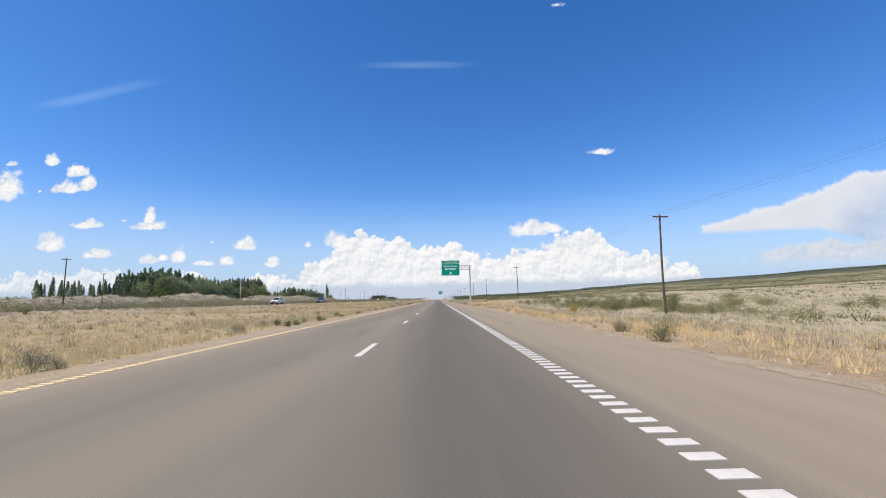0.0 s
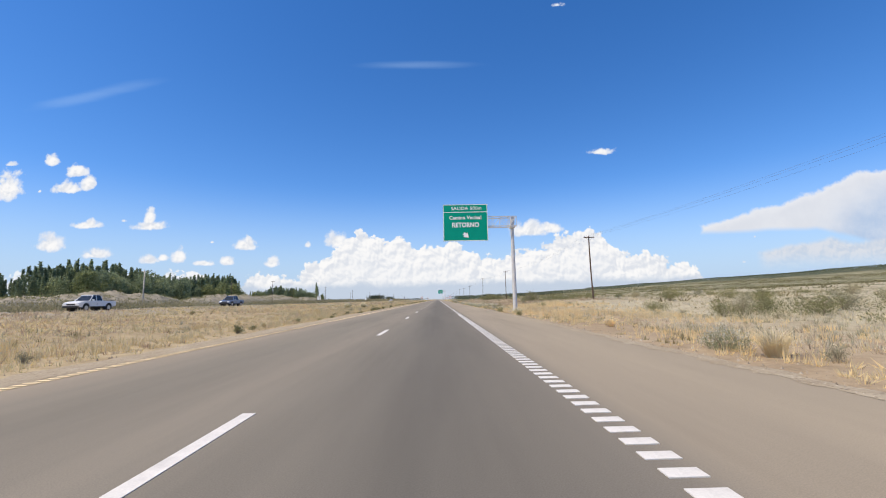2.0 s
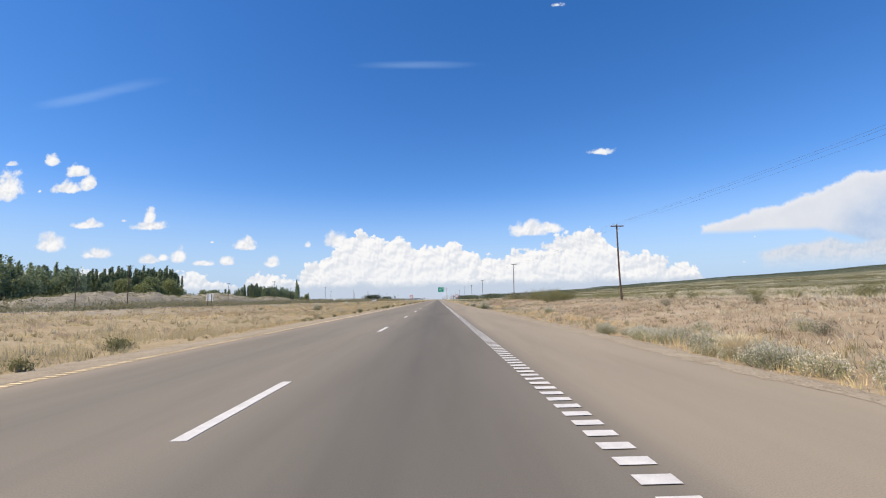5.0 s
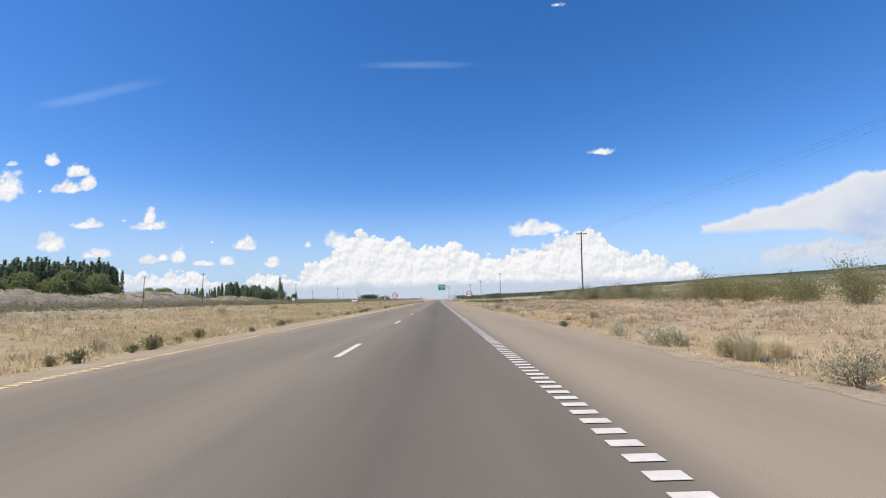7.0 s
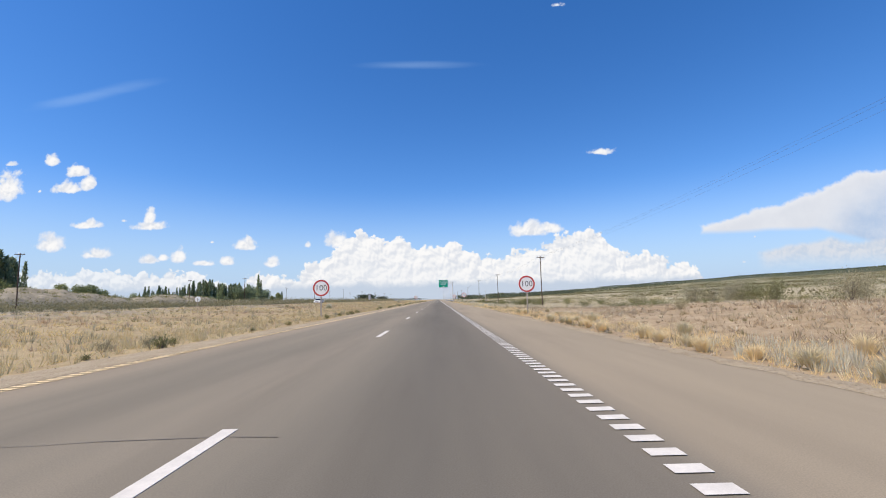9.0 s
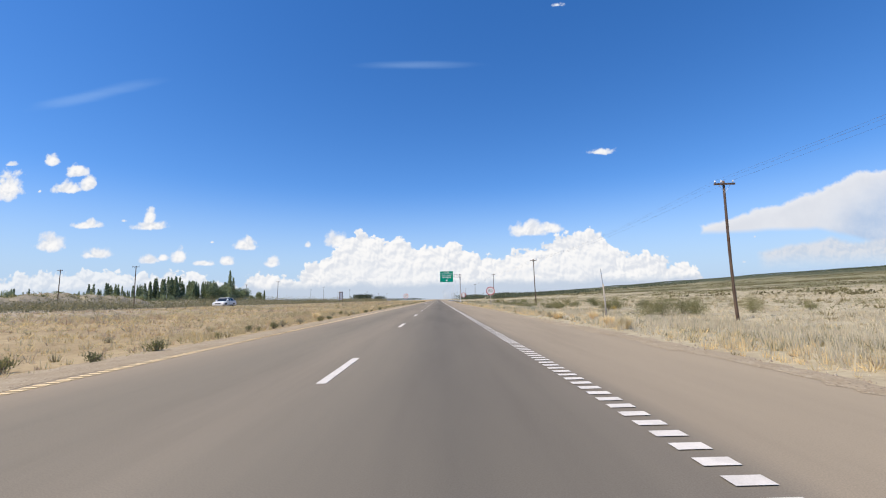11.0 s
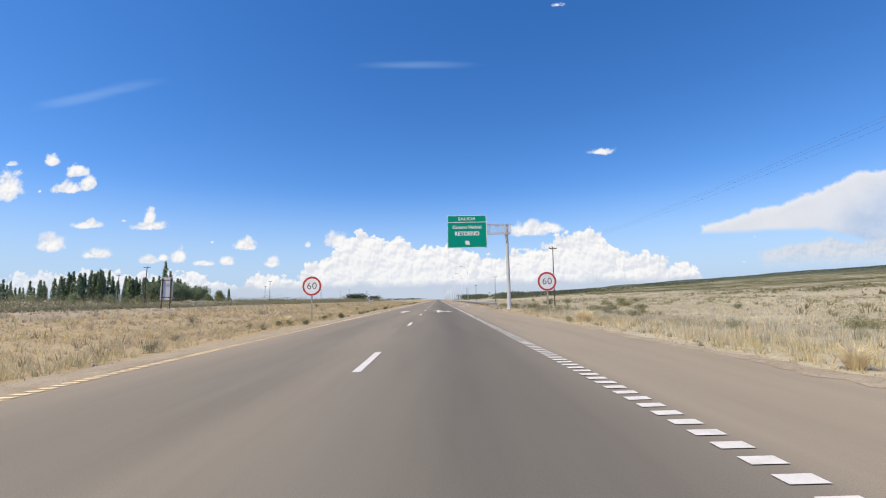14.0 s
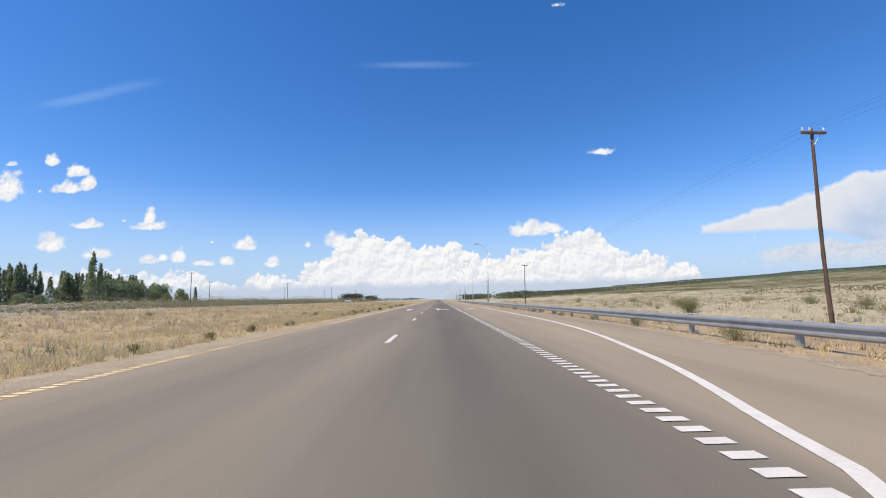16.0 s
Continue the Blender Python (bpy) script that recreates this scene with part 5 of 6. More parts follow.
SHRUBS = [shrub("sage_shrub", 41, 0.55, 0.55, 1300, 0.022, SAGE, "low grey-green sage bush among dry grass", group="roadside scrub"),
          shrub("sage_shrub", 42, 0.75, 0.72, 1700, 0.024, SAGE, "low grey-green sage bush among dry grass", group="roadside scrub"),
          shrub("olive_shrub", 43, 0.8, 0.8, 2200, 0.023, GREEN_SHRUB, "dense olive green bush among dry grass", group="roadside scrub"),
          shrub("tall_shrub", 44, 1.15, 1.1, 2200, 0.034, GREEN_SHRUB, "tall olive green bush among dry grass", group="roadside scrub"),
          shrub("silver_shrub", 45, 0.6, 0.5, 4200, 0.017, PALE_SHRUB, "pale silvery flowering bush at the verge", group="roadside scrub"),
          shrub("weed_tuft", 46, 0.30, 0.30, 340, 0.030, GREEN_SHRUB, "small olive green tuft at the paving's edge", "weed", group="edge weeds")]


def plant(spots):
    used = set()
    for i, (x, y, s, k) in enumerate(spots):
        m = pose(x, y, float(land(x, y)) - 0.02, 0, 0, (i * 53) % 360) @ Matrix.Diagonal((s, s, s * (0.85 + 0.3 * ((i * 0.618) % 1)), 1))
        if k not in used:
            used.add(k)
            SHRUBS[k].matrix_basis = m
        else:
            copy_thing(SHRUBS[k], pose(0, 0, 0)).matrix_basis = m


rnd = random.Random(7)
spots = []
for i in range(125):
    y = rnd.uniform(6, 540)
    if rnd.random() < 0.62:
        x = max(6.4 + 34 * rnd.random() ** 1.3, float(edge_right(y)) + 1.3)
    else:
        x = -8.4 - 20 * rnd.random() ** 1.3
    if x > 19 and rnd.random() < 0.75:
        k, s = rnd.choice((2, 3, 3)), rnd.uniform(0.7, 1.3)
    elif -13 < x < 12:
        k, s = rnd.choice((0, 0, 1, 2)), rnd.uniform(0.4, 0.75)
    else:
        k, s = rnd.choice((0, 1, 1, 2)), rnd.uniform(0.5, 0.95)
    if x < 0:
        s *= 0.8
    if 7 < x < 9.6 and y > 438:
        s *= 0.5
    spots.append((x, y, s, k))
for i in range(60):
    spots.append((-7.7 - 2.2 * rnd.random(), rnd.uniform(6, 540), rnd.uniform(0.4, 0.65), rnd.choice((0, 0, 1))))
for i in range(150):
    y = rnd.uniform(4, 540)
    spots.append((-7.2 - 1.3 * rnd.random() ** 1.5, y, rnd.uniform(0.5, 1.15), 5))
RIGHT_SHRUBS = [(10, 427, 0.75, 1), (12, 429, 0.85, 2), (14, 430, 0.85, 1), (16, 431, 0.95, 1), (13, 425, 0.7, 0), (18, 432, 0.95, 2), (9, 425.5, 0.55, 1), (11, 433.5, 0.8, 1), (15, 436, 0.9, 2), (20, 437, 0.9, 1),
                (5.6, 10.7, 0.7, 2), (5.6, 82.7, 0.9, 5), (5.6, 91.3, 0.5, 2), (5.6, 102.3, 0.5, 1), (6.7, 102.4, 0.7, 1), (5.6, 190.2, 0.6, 1), (6.0, 200.2, 0.5, 2), (5.6, 197.3, 0.7, 1), (5.5, 209.2, 0.9, 5), (6.7, 236.6, 0.8, 2), (5.5, 231.8, 0.35, 1),
                (10.6, 413.2, 0.8, 1), (11.6, 413.8, 0.9, 0), (12.6, 413.9, 0.85, 1), (13.3, 414.6, 0.7, 0), (9.6, 412.6, 0.6, 0), (16.6, 423.0, 0.8, 1), (18.0, 423.6, 0.8, 2), (19.0, 422.5, 0.6, 1),
                (8.0, 440.0, 0.6, 2), (8.9, 439.5, 0.75, 2), (9.7, 440.5, 0.85, 2), (10.6, 439.5, 0.85, 1), (11.5, 440.6, 0.8, 2), (12.6, 440, 0.8, 2), (7.5, 438.8, 0.5, 1), (7.4, 432.7, 0.85, 2), (9.0, 236.4, 0.6, 4), (8.0, 431.6, 0.64, 2), (6.3, 430.4, 0.5, 1), (11.0, 432.3, 0.7, 1), (7.35, 452.2, 0.55, 2), (7.3, 457.5, 0.45, 2), (7.3, 462.0, 0.4, 1), (7.35, 467.5, 0.45, 2), (7.3, 475.0, 0.4, 2), (7.3, 483.0, 0.45, 2), (7.3, 492.0, 0.4, 2)]
LEFT_SHRUBS = [(-7.7, 8.2, 0.6, 1), (-7.5, 8.5, 0.32, 1), (-7.4, 106.5, 1.0, 5), (-7.7, 108.2, 1.1, 5), (-7.4, 110.0, 1.0, 5), (-7.3, 203.6, 1.2, 5), (-7.2, 201.1, 1.0, 5), (-7.5, 236.4, 1.1, 5), (-7.2, 233.4, 0.89, 5), (-7.0, 358.4, 0.48, 1), (-7.2, 422.9, 0.77, 5)]
plant(RIGHT_SHRUBS + LEFT_SHRUBS + spots)


def silver_herb(seed, w, h, leaves, heads, petal=1.0):
    """A dome of grey-green upright leaves under a scatter of small white flower heads."""
    rng = np.random.default_rng(seed)
    s = thing("silver_shrub", (0, 0, 0), "silvery bush with small white flowers at the verge", "shrub", "silver bushes on the verge")
    a, q = rng.uniform(0, math.tau, leaves), rng.uniform(0, 1, leaves) ** 0.5
    t = rng.uniform(0.05, 1.0, leaves)
    lump = 1 + 0.16 * np.sin(a * 3 + seed) + 0.12 * np.sin(a * 7)
    top = h * np.sqrt(np.clip(1 - (q * 0.93) ** 2, 0, 1)) * (1 + 0.14 * np.sin(a * 5 + q * 6))
    r = w * q * lump * (0.55 + 0.45 * np.sqrt(t))
    c = np.stack([r * np.cos(a), r * np.sin(a), t * top * 0.92], 1)
    up = np.stack([0.55 * q * np.cos(a), 0.55 * q * np.sin(a), 0 * a + 1.0], 1)
    v, f = slivers(rng, c, up, 0.10, 0.0075)
    leaf_ob = new("foliage", soup("foliage", v, f, SILVER_LEAF))
    leaf_ob.parent = s
    a, q = rng.uniform(0, math.tau, heads), rng.uniform(0, 1, heads) ** 0.45
    lump = 1 + 0.16 * np.sin(a * 3 + seed) + 0.12 * np.sin(a * 7)
    top = h * np.sqrt(np.clip(1 - (q * 0.95) ** 2, 0, 1)) * (1 + 0.14 * np.sin(a * 5 + q * 6))
    c = np.stack([w * q * lump * np.cos(a) * 1.03, w * q * lump * np.sin(a) * 1.03, np.maximum(top * rng.uniform(0.86, 1.12, heads), 0.05)], 1)
    c += rng.normal(0, 0.02, c.shape)
    v, f = slivers(rng, c - np.array([0, 0, 0.01]), c / w, 0.030 * petal, 0.015 * petal)
    fl = new("bloom", soup("bloom", v, f, BLOOM))
    fl.parent = s
    fl["label"], fl["kind"] = "small creamy white blossom", "stuff"
    bm = bmesh.new()
    for k in range(7):
        b = k * 2.4
        sweep(bm, [(0.02 * math.cos(b), 0.02 * math.sin(b), -0.05), (w * 0.3 * math.cos(b), w * 0.3 * math.sin(b), h * 0.35), (w * 0.55 * math.cos(b), w * 0.55 * math.sin(b), h * 0.65)], [0.012, 0.008, 0.004], 3)
    part("stem", bm, TWIG, s)
    return s


def silver_band():
    protos = [silver_herb(71, 0.46, 0.46, 760, 560), silver_herb(72, 0.42, 0.54, 720, 500), silver_herb(73, 0.56, 0.84, 2600, 1700, 1.45)]
    rnd = random.Random(23)
    rows = [(6.3, 63.8, 1.0, 0), (5.75, 184.7, 1.0, 2), (5.6, 188.8, 1.05, 0), (6.5, 184.4, 0.75, 1), (5.9, 202.3, 1.1, 0), (6.6, 88.4, 0.9, 0), (8.0, 235.7, 0.8, 0), (6.2, 124.4, 1.2, 0), (6.4, 122.6, 0.9, 0), (5.9, 205.0, 0.7, 1), (7.2, 227.7, 0.6, 1), (7.7, 227.7, 0.65, 1), (8.2, 227.8, 0.6, 1), (7.8, 228.7, 0.65, 1), (6.9, 231.6, 0.6, 0), (-12.5, 127, 1.0, 2), (-14.5, 124, 0.95, 2), (-20, 232, 0.9, 2)]
    for i in range(165):
        q = rnd.random()
        y = 111.5 + 40 * q ** 1.5
        rows.append((5.75 + (2.5 - 1.5 * q) * rnd.random() + 0.15 * math.sin(y * 0.9), y, rnd.uniform(0.75, 1.12) * (1 - 0.3 * q), rnd.randrange(2)))
    for i in range(14):
        rows.append((6.2 + 2.0 * rnd.random(), rnd.uniform(98, 111), rnd.uniform(0.5, 0.8), rnd.randrange(2)))
    for i in range(26):
        y = rnd.choice((rnd.uniform(316, 350), rnd.uniform(395, 425), rnd.uniform(128, 215), rnd.uniform(226, 250)))
        rows.append((6.6 + 6.5 * rnd.random(), y, rnd.uniform(0.5, 0.85), rnd.randrange(2)))
    for i in range(10):
        rows.append((-11 - 12 * rnd.random(), rnd.uniform(20, 480), rnd.uniform(0.6, 1.0), rnd.randrange(3)))
    used = set()
    for i, (x, y, s, k) in enumerate(rows):
        m = pose(x, y, float(land(x, y)) - 0.01, 0, 0, i * 67 % 360) @ Matrix.Diagonal((s, s, s * (0.9 + 0.2 * rnd.random()), 1))
        if k in used:
            copy_thing(protos[k], pose(0, 0, 0)).matrix_basis = m
        else:
            used.add(k)
            protos[k].matrix_basis = m


silver_band()


def tall_bushes():
    """Big olive bushes in a loose line beyond the verge."""
    protos = [shrub("desert_bush", 81, 1.5, 2.0, 3000, 0.047, GREEN_SHRUB, "big olive green desert bush on the steppe", group="desert bushes"),
              shrub("desert_bush", 82, 1.9, 1.7, 3000, 0.047, GREEN_SHRUB, "big olive green desert bush on the steppe", group="desert bushes"),
              shrub("bare_bush", 83, 1.4, 2.2, 2400, 0.05, SAGE, "tall half-bare grey desert bush on the steppe", group="desert bushes")]
    rnd = random.Random(31)
    # across, along, width, height
    rows = [(16.5, 128.2, 0.8, 0.85, 0), (15.9, 127.4, 0.6, 0.6, 2), (17.6, 128.8, 0.6, 0.6, 2), (16.4, 134, 0.7, 0.62, 1), (17.6, 135, 0.75, 0.62, 0), (18.8, 136, 0.65, 0.5, 1), (19, 144, 0.65, 0.58, 1), (20.4, 146, 0.6, 0.5, 0),
            (15.6, 195.4, 0.7, 0.75, 0), (16.7, 196.2, 0.75, 0.85, 1), (17.8, 197, 0.75, 0.8, 0), (18.8, 197.6, 0.6, 0.65, 1), (22, 243, 0.7, 0.85, 2), (23.2, 244, 0.7, 0.75, 2), (21.2, 242, 0.6, 0.6, 0), (24.4, 245.5, 0.7, 0.7, 0), (29, 261, 0.8, 0.9, 2),
            (17.6, 338, 0.8, 0.75, 1), (19.4, 339.2, 0.85, 0.85, 0), (21.2, 339.0, 0.9, 0.9, 1), (22.8, 340, 0.8, 0.8, 0), (28, 360, 0.75, 0.8, 1), (24.5, 361, 0.7, 0.7, 1), (23.8, 362, 0.6, 0.6, 0),
            (18.8, 369, 0.8, 0.8, 1), (14.9, 373.8, 0.6, 0.6, 0), (19.7, 402.6, 0.8, 0.7, 1), (26.1, 485, 0.8, 0.8, 0), (20.9, 49.5, 0.8, 0.8, 0), (25.5, 100.5, 0.8, 0.8, 0), (31.3, 99.5, 0.8, 0.8, 1)]
    rows += [(24.2, 59.7, 0.8, 0.8, 1), (25, 57, 0.9, 0.95, 0), (26.5, 56.8, 0.8, 0.8, 1), (28, 56.7, 1.0, 0.9, 0), (30.4, 57.6, 0.9, 0.85, 1), (32.7, 58.5, 1.0, 0.95, 0), (23.4, 69.2, 0.7, 0.6, 1), (24.5, 66.5, 0.7, 0.55, 0), (22.8, 63.5, 0.75, 0.6, 0),
             (17, 79.6, 0.7, 0.55, 0), (18.6, 80.2, 0.65, 0.6, 2), (20.4, 80.8, 0.75, 0.6, 1), (16.9, 87, 0.7, 0.5, 1),
             (22.2, 358.9, 0.75, 0.7, 1), (23.4, 358, 0.7, 0.75, 0), (16.8, 390.9, 0.7, 0.45, 1), (18, 381.6, 0.8, 0.5, 0), (20.7, 379.9, 0.85, 0.55, 1), (22.4, 379.3, 0.8, 0.5, 0), (24.2, 378.9, 0.9, 0.6, 1), (28.1, 377.7, 0.7, 0.45, 1),
             (12.9, 368.6, 0.55, 0.35, 1), (14.0, 367.5, 0.5, 0.35, 0), (16.7, 366.7, 0.75, 0.5, 1), (18.2, 367.2, 0.8, 0.5, 0), (14, 388.1, 0.75, 0.6, 1), (15.2, 388.9, 0.7, 0.5, 0), (18.8, 404.9, 0.7, 0.5, 1),
             (19.4, 437.6, 0.8, 0.5, 1), (21.4, 438.4, 0.8, 0.55, 0), (17.4, 434.5, 0.7, 0.5, 1), (24.8, 438, 0.8, 0.5, 1), (11.2, 436.5, 0.55, 0.4, 0), (13.0, 437.2, 0.6, 0.42, 1), (31, 457.1, 0.8, 0.5, 1), (34.5, 473.1, 0.9, 0.5, 0)]
    for i in range(22):
        rows.append((19.6 + 1.6 * math.sin(i * 2.1) + 0.1 * i, 200.5 + 1.25 * i, rnd.uniform(0.7, 0.95), rnd.uniform(0.7, 1.0), rnd.choice((0, 0, 1, 1, 2))))
    for i in range(16):
        rows.append((rnd.uniform(19, 28), rnd.uniform(36, 84), rnd.uniform(0.65, 1.0), rnd.uniform(0.45, 0.75), rnd.choice((0, 1, 1, 2))))
    for i in range(22):
        rows.append((rnd.uniform(23, 32), rnd.uniform(232, 300), rnd.uniform(0.7, 1.0), rnd.uniform(0.65, 0.95), rnd.choice((0, 1, 2, 2))))
    # the thicket beside the line of poles
    for i in range(13):
        rows.append((20.6 + 0.36 * i + 0.5 * math.sin(i * 2.3), 250.8 - 0.72 * i + 0.9 * math.cos(i * 1.9), rnd.uniform(0.62, 0.85), rnd.uniform(0.78, 1.05) * (0.8 if i % 4 == 3 else 1), (0, 1, 2)[i % 3]))
    for i in range(34):
        rows.append((rnd.uniform(27, 62), rnd.choice((rnd.uniform(20, 200), rnd.uniform(300, 560))), rnd.uniform(0.7, 1.1), rnd.uniform(0.5, 0.85), rnd.choice((0, 1, 1, 2))))
    used = set()
    for i, (x, y, w, h, k) in enumerate(rows):
        m = pose(x, y, float(land(x, y)) - 0.05, 0, 0, i * 71 % 360) @ Matrix.Diagonal((w, w, h, 1))
        if k in used:
            copy_thing(protos[k], pose(0, 0, 0)).matrix_basis = m
        else:
            used.add(k)
            protos[k].matrix_basis = m


tall_bushes()
for x, y, k in ((12.8, 39.7, 1.0), (22.0, 355.4, 0.75)):
    shrub("yellow_bush", 90, 0.75, 0.9, 2200, 0.024, YELLOW_LEAF, "dense yellow-flowering bush on the steppe").matrix_basis = pose(x, y, float(land(x, y)) - 0.03) @ Matrix.Diagonal((k, k, k, 1))


def distant_scrub():
    rng = np.random.default_rng(9)
    n, n2 = 5600, 900
    x = np.concatenate([30 + 560 * rng.uniform(0, 1, n) ** 1.15, -46 - 66 * rng.uniform(0, 1, n2) ** 0.7])
    y = np.concatenate([rng.uniform(10, 1300, n), rng.uniform(20, 900, n2)])
    keep = np.sin(x * 0.05 + 1.5 * np.sin(y * 0.02)) + np.sin(y * 0.043 + x * 0.02) > np.where(x > 0, -0.35 - 0.004 * np.abs(x), -1.2)
    x, y = x[keep], y[keep]
    size = rng.uniform(0.6, 1.5, len(x)) * np.where(x > 0, 1.0 + 0.9 * smoothstep(80, 200, x), 1.0)
    on = np.concatenate(HEAP_SPOTS)
    z = np.concatenate([land(x, y), on[:, 2]])
    x, y, size = np.concatenate([x, on[:, 0]]), np.concatenate([y, on[:, 1]]), np.concatenate([size, rng.uniform(0.5, 1.2, len(on))])
    near = (np.abs(x) < 110)
    out_v, out_f, count = [], [], 0
    for mask, m, length, width, spread in ((near, 34, 0.19, 0.042, 1.1), (~near, 16, 0.40, 0.14, 0.8)):
        sx, sz = size[mask], z[mask]
        d = rng.normal(size=(mask.sum(), m, 3))
        c = np.stack([x[mask], y[mask], sz + 0.3 * sx], 1)[:, None] + d * (sx[:, None, None] * np.array([spread, spread, 0.28]))
        c[..., 2] = np.maximum(c[..., 2], sz[:, None])
        up = d * np.array([0.4, 0.4, 0.2]) + np.array([0, 0, 0.8])
        v, f = slivers(rng, c.reshape(-1, 3), up.reshape(-1, 3), length, width)
        out_v.append(v), out_f.append(f + count)
        count += len(v)
    v, f = np.concatenate(out_v), np.concatenate(out_f)
    tagged(new("distant_scrub", soup("distant_scrub", v, f, GREEN_SHRUB)), "olive green scrub scattered over the far steppe", "scrub", kind="stuff")


distant_scrub()


def slope_scrub():
    """Low dark clumps in drifts over the far slope, too many to count."""
    rng = np.random.default_rng(53)
    n, m = 5200, 24
    x, y = 95 + 560 * rng.uniform(0, 1, n) ** 1.3, rng.uniform(60, 1700, n)
    drift = np.sin(x * 0.034 + 1.6 * np.sin(y * 0.011)) + np.sin(y * 0.023 + 1.2 * np.sin(x * 0.05)) + rng.normal(0, 0.45, n)
    keep = drift > 0.7 - 1.1 * smoothstep(120, 420, x)
    x, y = x[keep], y[keep]
    d = np.clip(rng.normal(size=(len(x), m, 3)), -1.9, 1.9)
    size = rng.uniform(0.7, 1.6, len(x))[:, None]
    c = np.stack([x[:, None] + d[..., 0] * size * 1.6, y[:, None] + d[..., 1] * size * 3.0, 0 * d[..., 0]], -1)
    c[..., 2] = land(c[..., 0], c[..., 1]) + np.abs(d[..., 2]) * size * 0.42
    up = d * np.array([0.4, 0.4, 0.1]) + np.array([0, 0, 0.7])
    v, f = slivers(rng, c.reshape(-1, 3), up.reshape(-1, 3), 0.75, 0.30)
    tagged(new("slope_scrub", soup("slope_scrub", v, f, DARK_TUFT)), "dark olive scrub in drifts on the far slope", "scrub", kind="stuff")


slope_scrub()


def carpet(name, seed, mat, label, zones):
    """Tufts and cushions of low growth: every blade a sliver from the tuft's foot to its dome.
    Zones: across from, to, along from, to, tufts to the square metre, radius, height, blades, blade width, bareness."""
    rng = np.random.default_rng(seed)
    vs = []
    for x0, x1, y0, y1, per, rad, hgt, blades, wide, bare in zones:
        n = int(abs(x1 - x0) * (y1 - y0) * per)
        x, y = rng.uniform(min(x0, x1), max(x0, x1), n), rng.uniform(y0, y1, n)
        k = 0.16 / rad
        thick = np.sin(x * 0.9 * k + 1.7 * np.sin(y * 0.23 * k) + seed) + np.sin(y * 0.61 * k + 1.3 * np.sin(x * 0.5 * k)) + 0.7 * np.sin(y * 0.051 + seed)
        keep = thick > rng.uniform(-2.2, 1.4, n) + bare
        keep &= (x < 0) | (x > edge_right(y) + 0.10 + 0.45 * rng.uniform(0, 1, n) ** 2)
        x, y, thick = x[keep], y[keep], thick[keep]
        n = len(x)
        size = rng.uniform(0.55, 1.35, n) * (1 + 0.14 * thick)
        size *= np.where(x > 0, smoothstep(0.2, 1.6, x - edge_right(y)) * 0.5 + 0.5, smoothstep(-6.6, -8.4, x) * 0.5 + 0.5)
        a = rng.uniform(0, math.tau, (n, blades))
        q = np.sqrt(rng.uniform(0, 1, (n, blades)))
        r, h = rad * size[:, None], hgt * size[:, None]
        dx, dy = r * q * np.cos(a), r * q * np.sin(a)
        tip = h * np.sqrt(1 - 0.72 * q * q) * rng.uniform(0.7, 1.2, (n, blades))
        w = wide * rng.uniform(0.6, 1.4, (n, blades))
        b = rng.uniform(0, math.tau, (n, blades))
        X, Y, Z = x[:, None], y[:, None], land(x, y)[:, None] - 0.02 + 0 * a
        p0 = np.stack([X + 0.45 * dx - w * np.cos(b), Y + 0.45 * dy - w * np.sin(b), Z], -1)
        p1 = np.stack([X + 0.45 * dx + w * np.cos(b), Y + 0.45 * dy + w * np.sin(b), Z], -1)
        p2 = np.stack([X + dx + 0 * a, Y + dy + 0 * a, Z + tip], -1)
        vs.append(np.stack([p0, p1, p2], 2).reshape(-1, 3))
    v = np.concatenate(vs)
    tagged(new(name, soup(name, v, np.arange(len(v)).reshape(-1, 3), mat)), label, "grass", kind="stuff")


carpet("verge_grass", 1, STRAW, "golden dry bunch grass on the verge",
       [(5.5, 8.4, 2, 545, 7, 0.16, 0.25, 14, 0.0065, 0.3), (5.7, 17, 74, 114, 6.0, 0.24, 0.38, 15, 0.008, -0.3), (7.5, 16, 2, 100, 2.4, 0.2, 0.28, 14, 0.009, 0.1), (9, 24, 300, 545, 0.7, 0.2, 0.3, 14, 0.009, 0.6), (5.5, 9, 2, 545, 2.6, 0.3, 0.2, 12, 0.013, -0.3)])
carpet("median_grass", 2, STRAW, "golden dry bunch grass in the median",
       [(-7.4, -13, 2, 560, 7.0, 0.17, 0.30, 14, 0.007, -0.1), (-12.5, -29, 2, 620, 1.2, 0.25, 0.27, 10, 0.014, 0.3), (-7.2, -14, 2, 560, 3.2, 0.30, 0.2, 13, 0.012, -0.8), (-14, -28, 2, 620, 1.3, 0.5, 0.2, 12, 0.03, -0.6)])
carpet("median_brush", 4, BRUSH, "low brown dry brush in the median", [(-7.6, -16, 2, 560, 2.2, 0.2, 0.2, 11, 0.013, 0.3), (-16, -31, 2, 600, 1.4, 0.3, 0.24, 10, 0.024, 0.2)])
carpet("verge_brush", 14, BRUSH, "low brown dry brush on reddish stony soil",
       [(6.4, 15, 108, 314, 4.2, 0.28, 0.15, 11, 0.015, -0.5), (6.2, 13, 205, 245, 7, 0.16, 0.15, 11, 0.008, -0.3), (6.4, 15, 112, 312, 2.5, 0.14, 0.2, 10, 0.010, 0.3), (15, 30, 108, 314, 2.2, 0.36, 0.2, 10, 0.024, -0.4), (6, 14, 2, 100, 3, 0.24, 0.16, 10, 0.013, 0.2), (6, 20, 408, 560, 2.6, 0.24, 0.17, 10, 0.014, 0.1)])
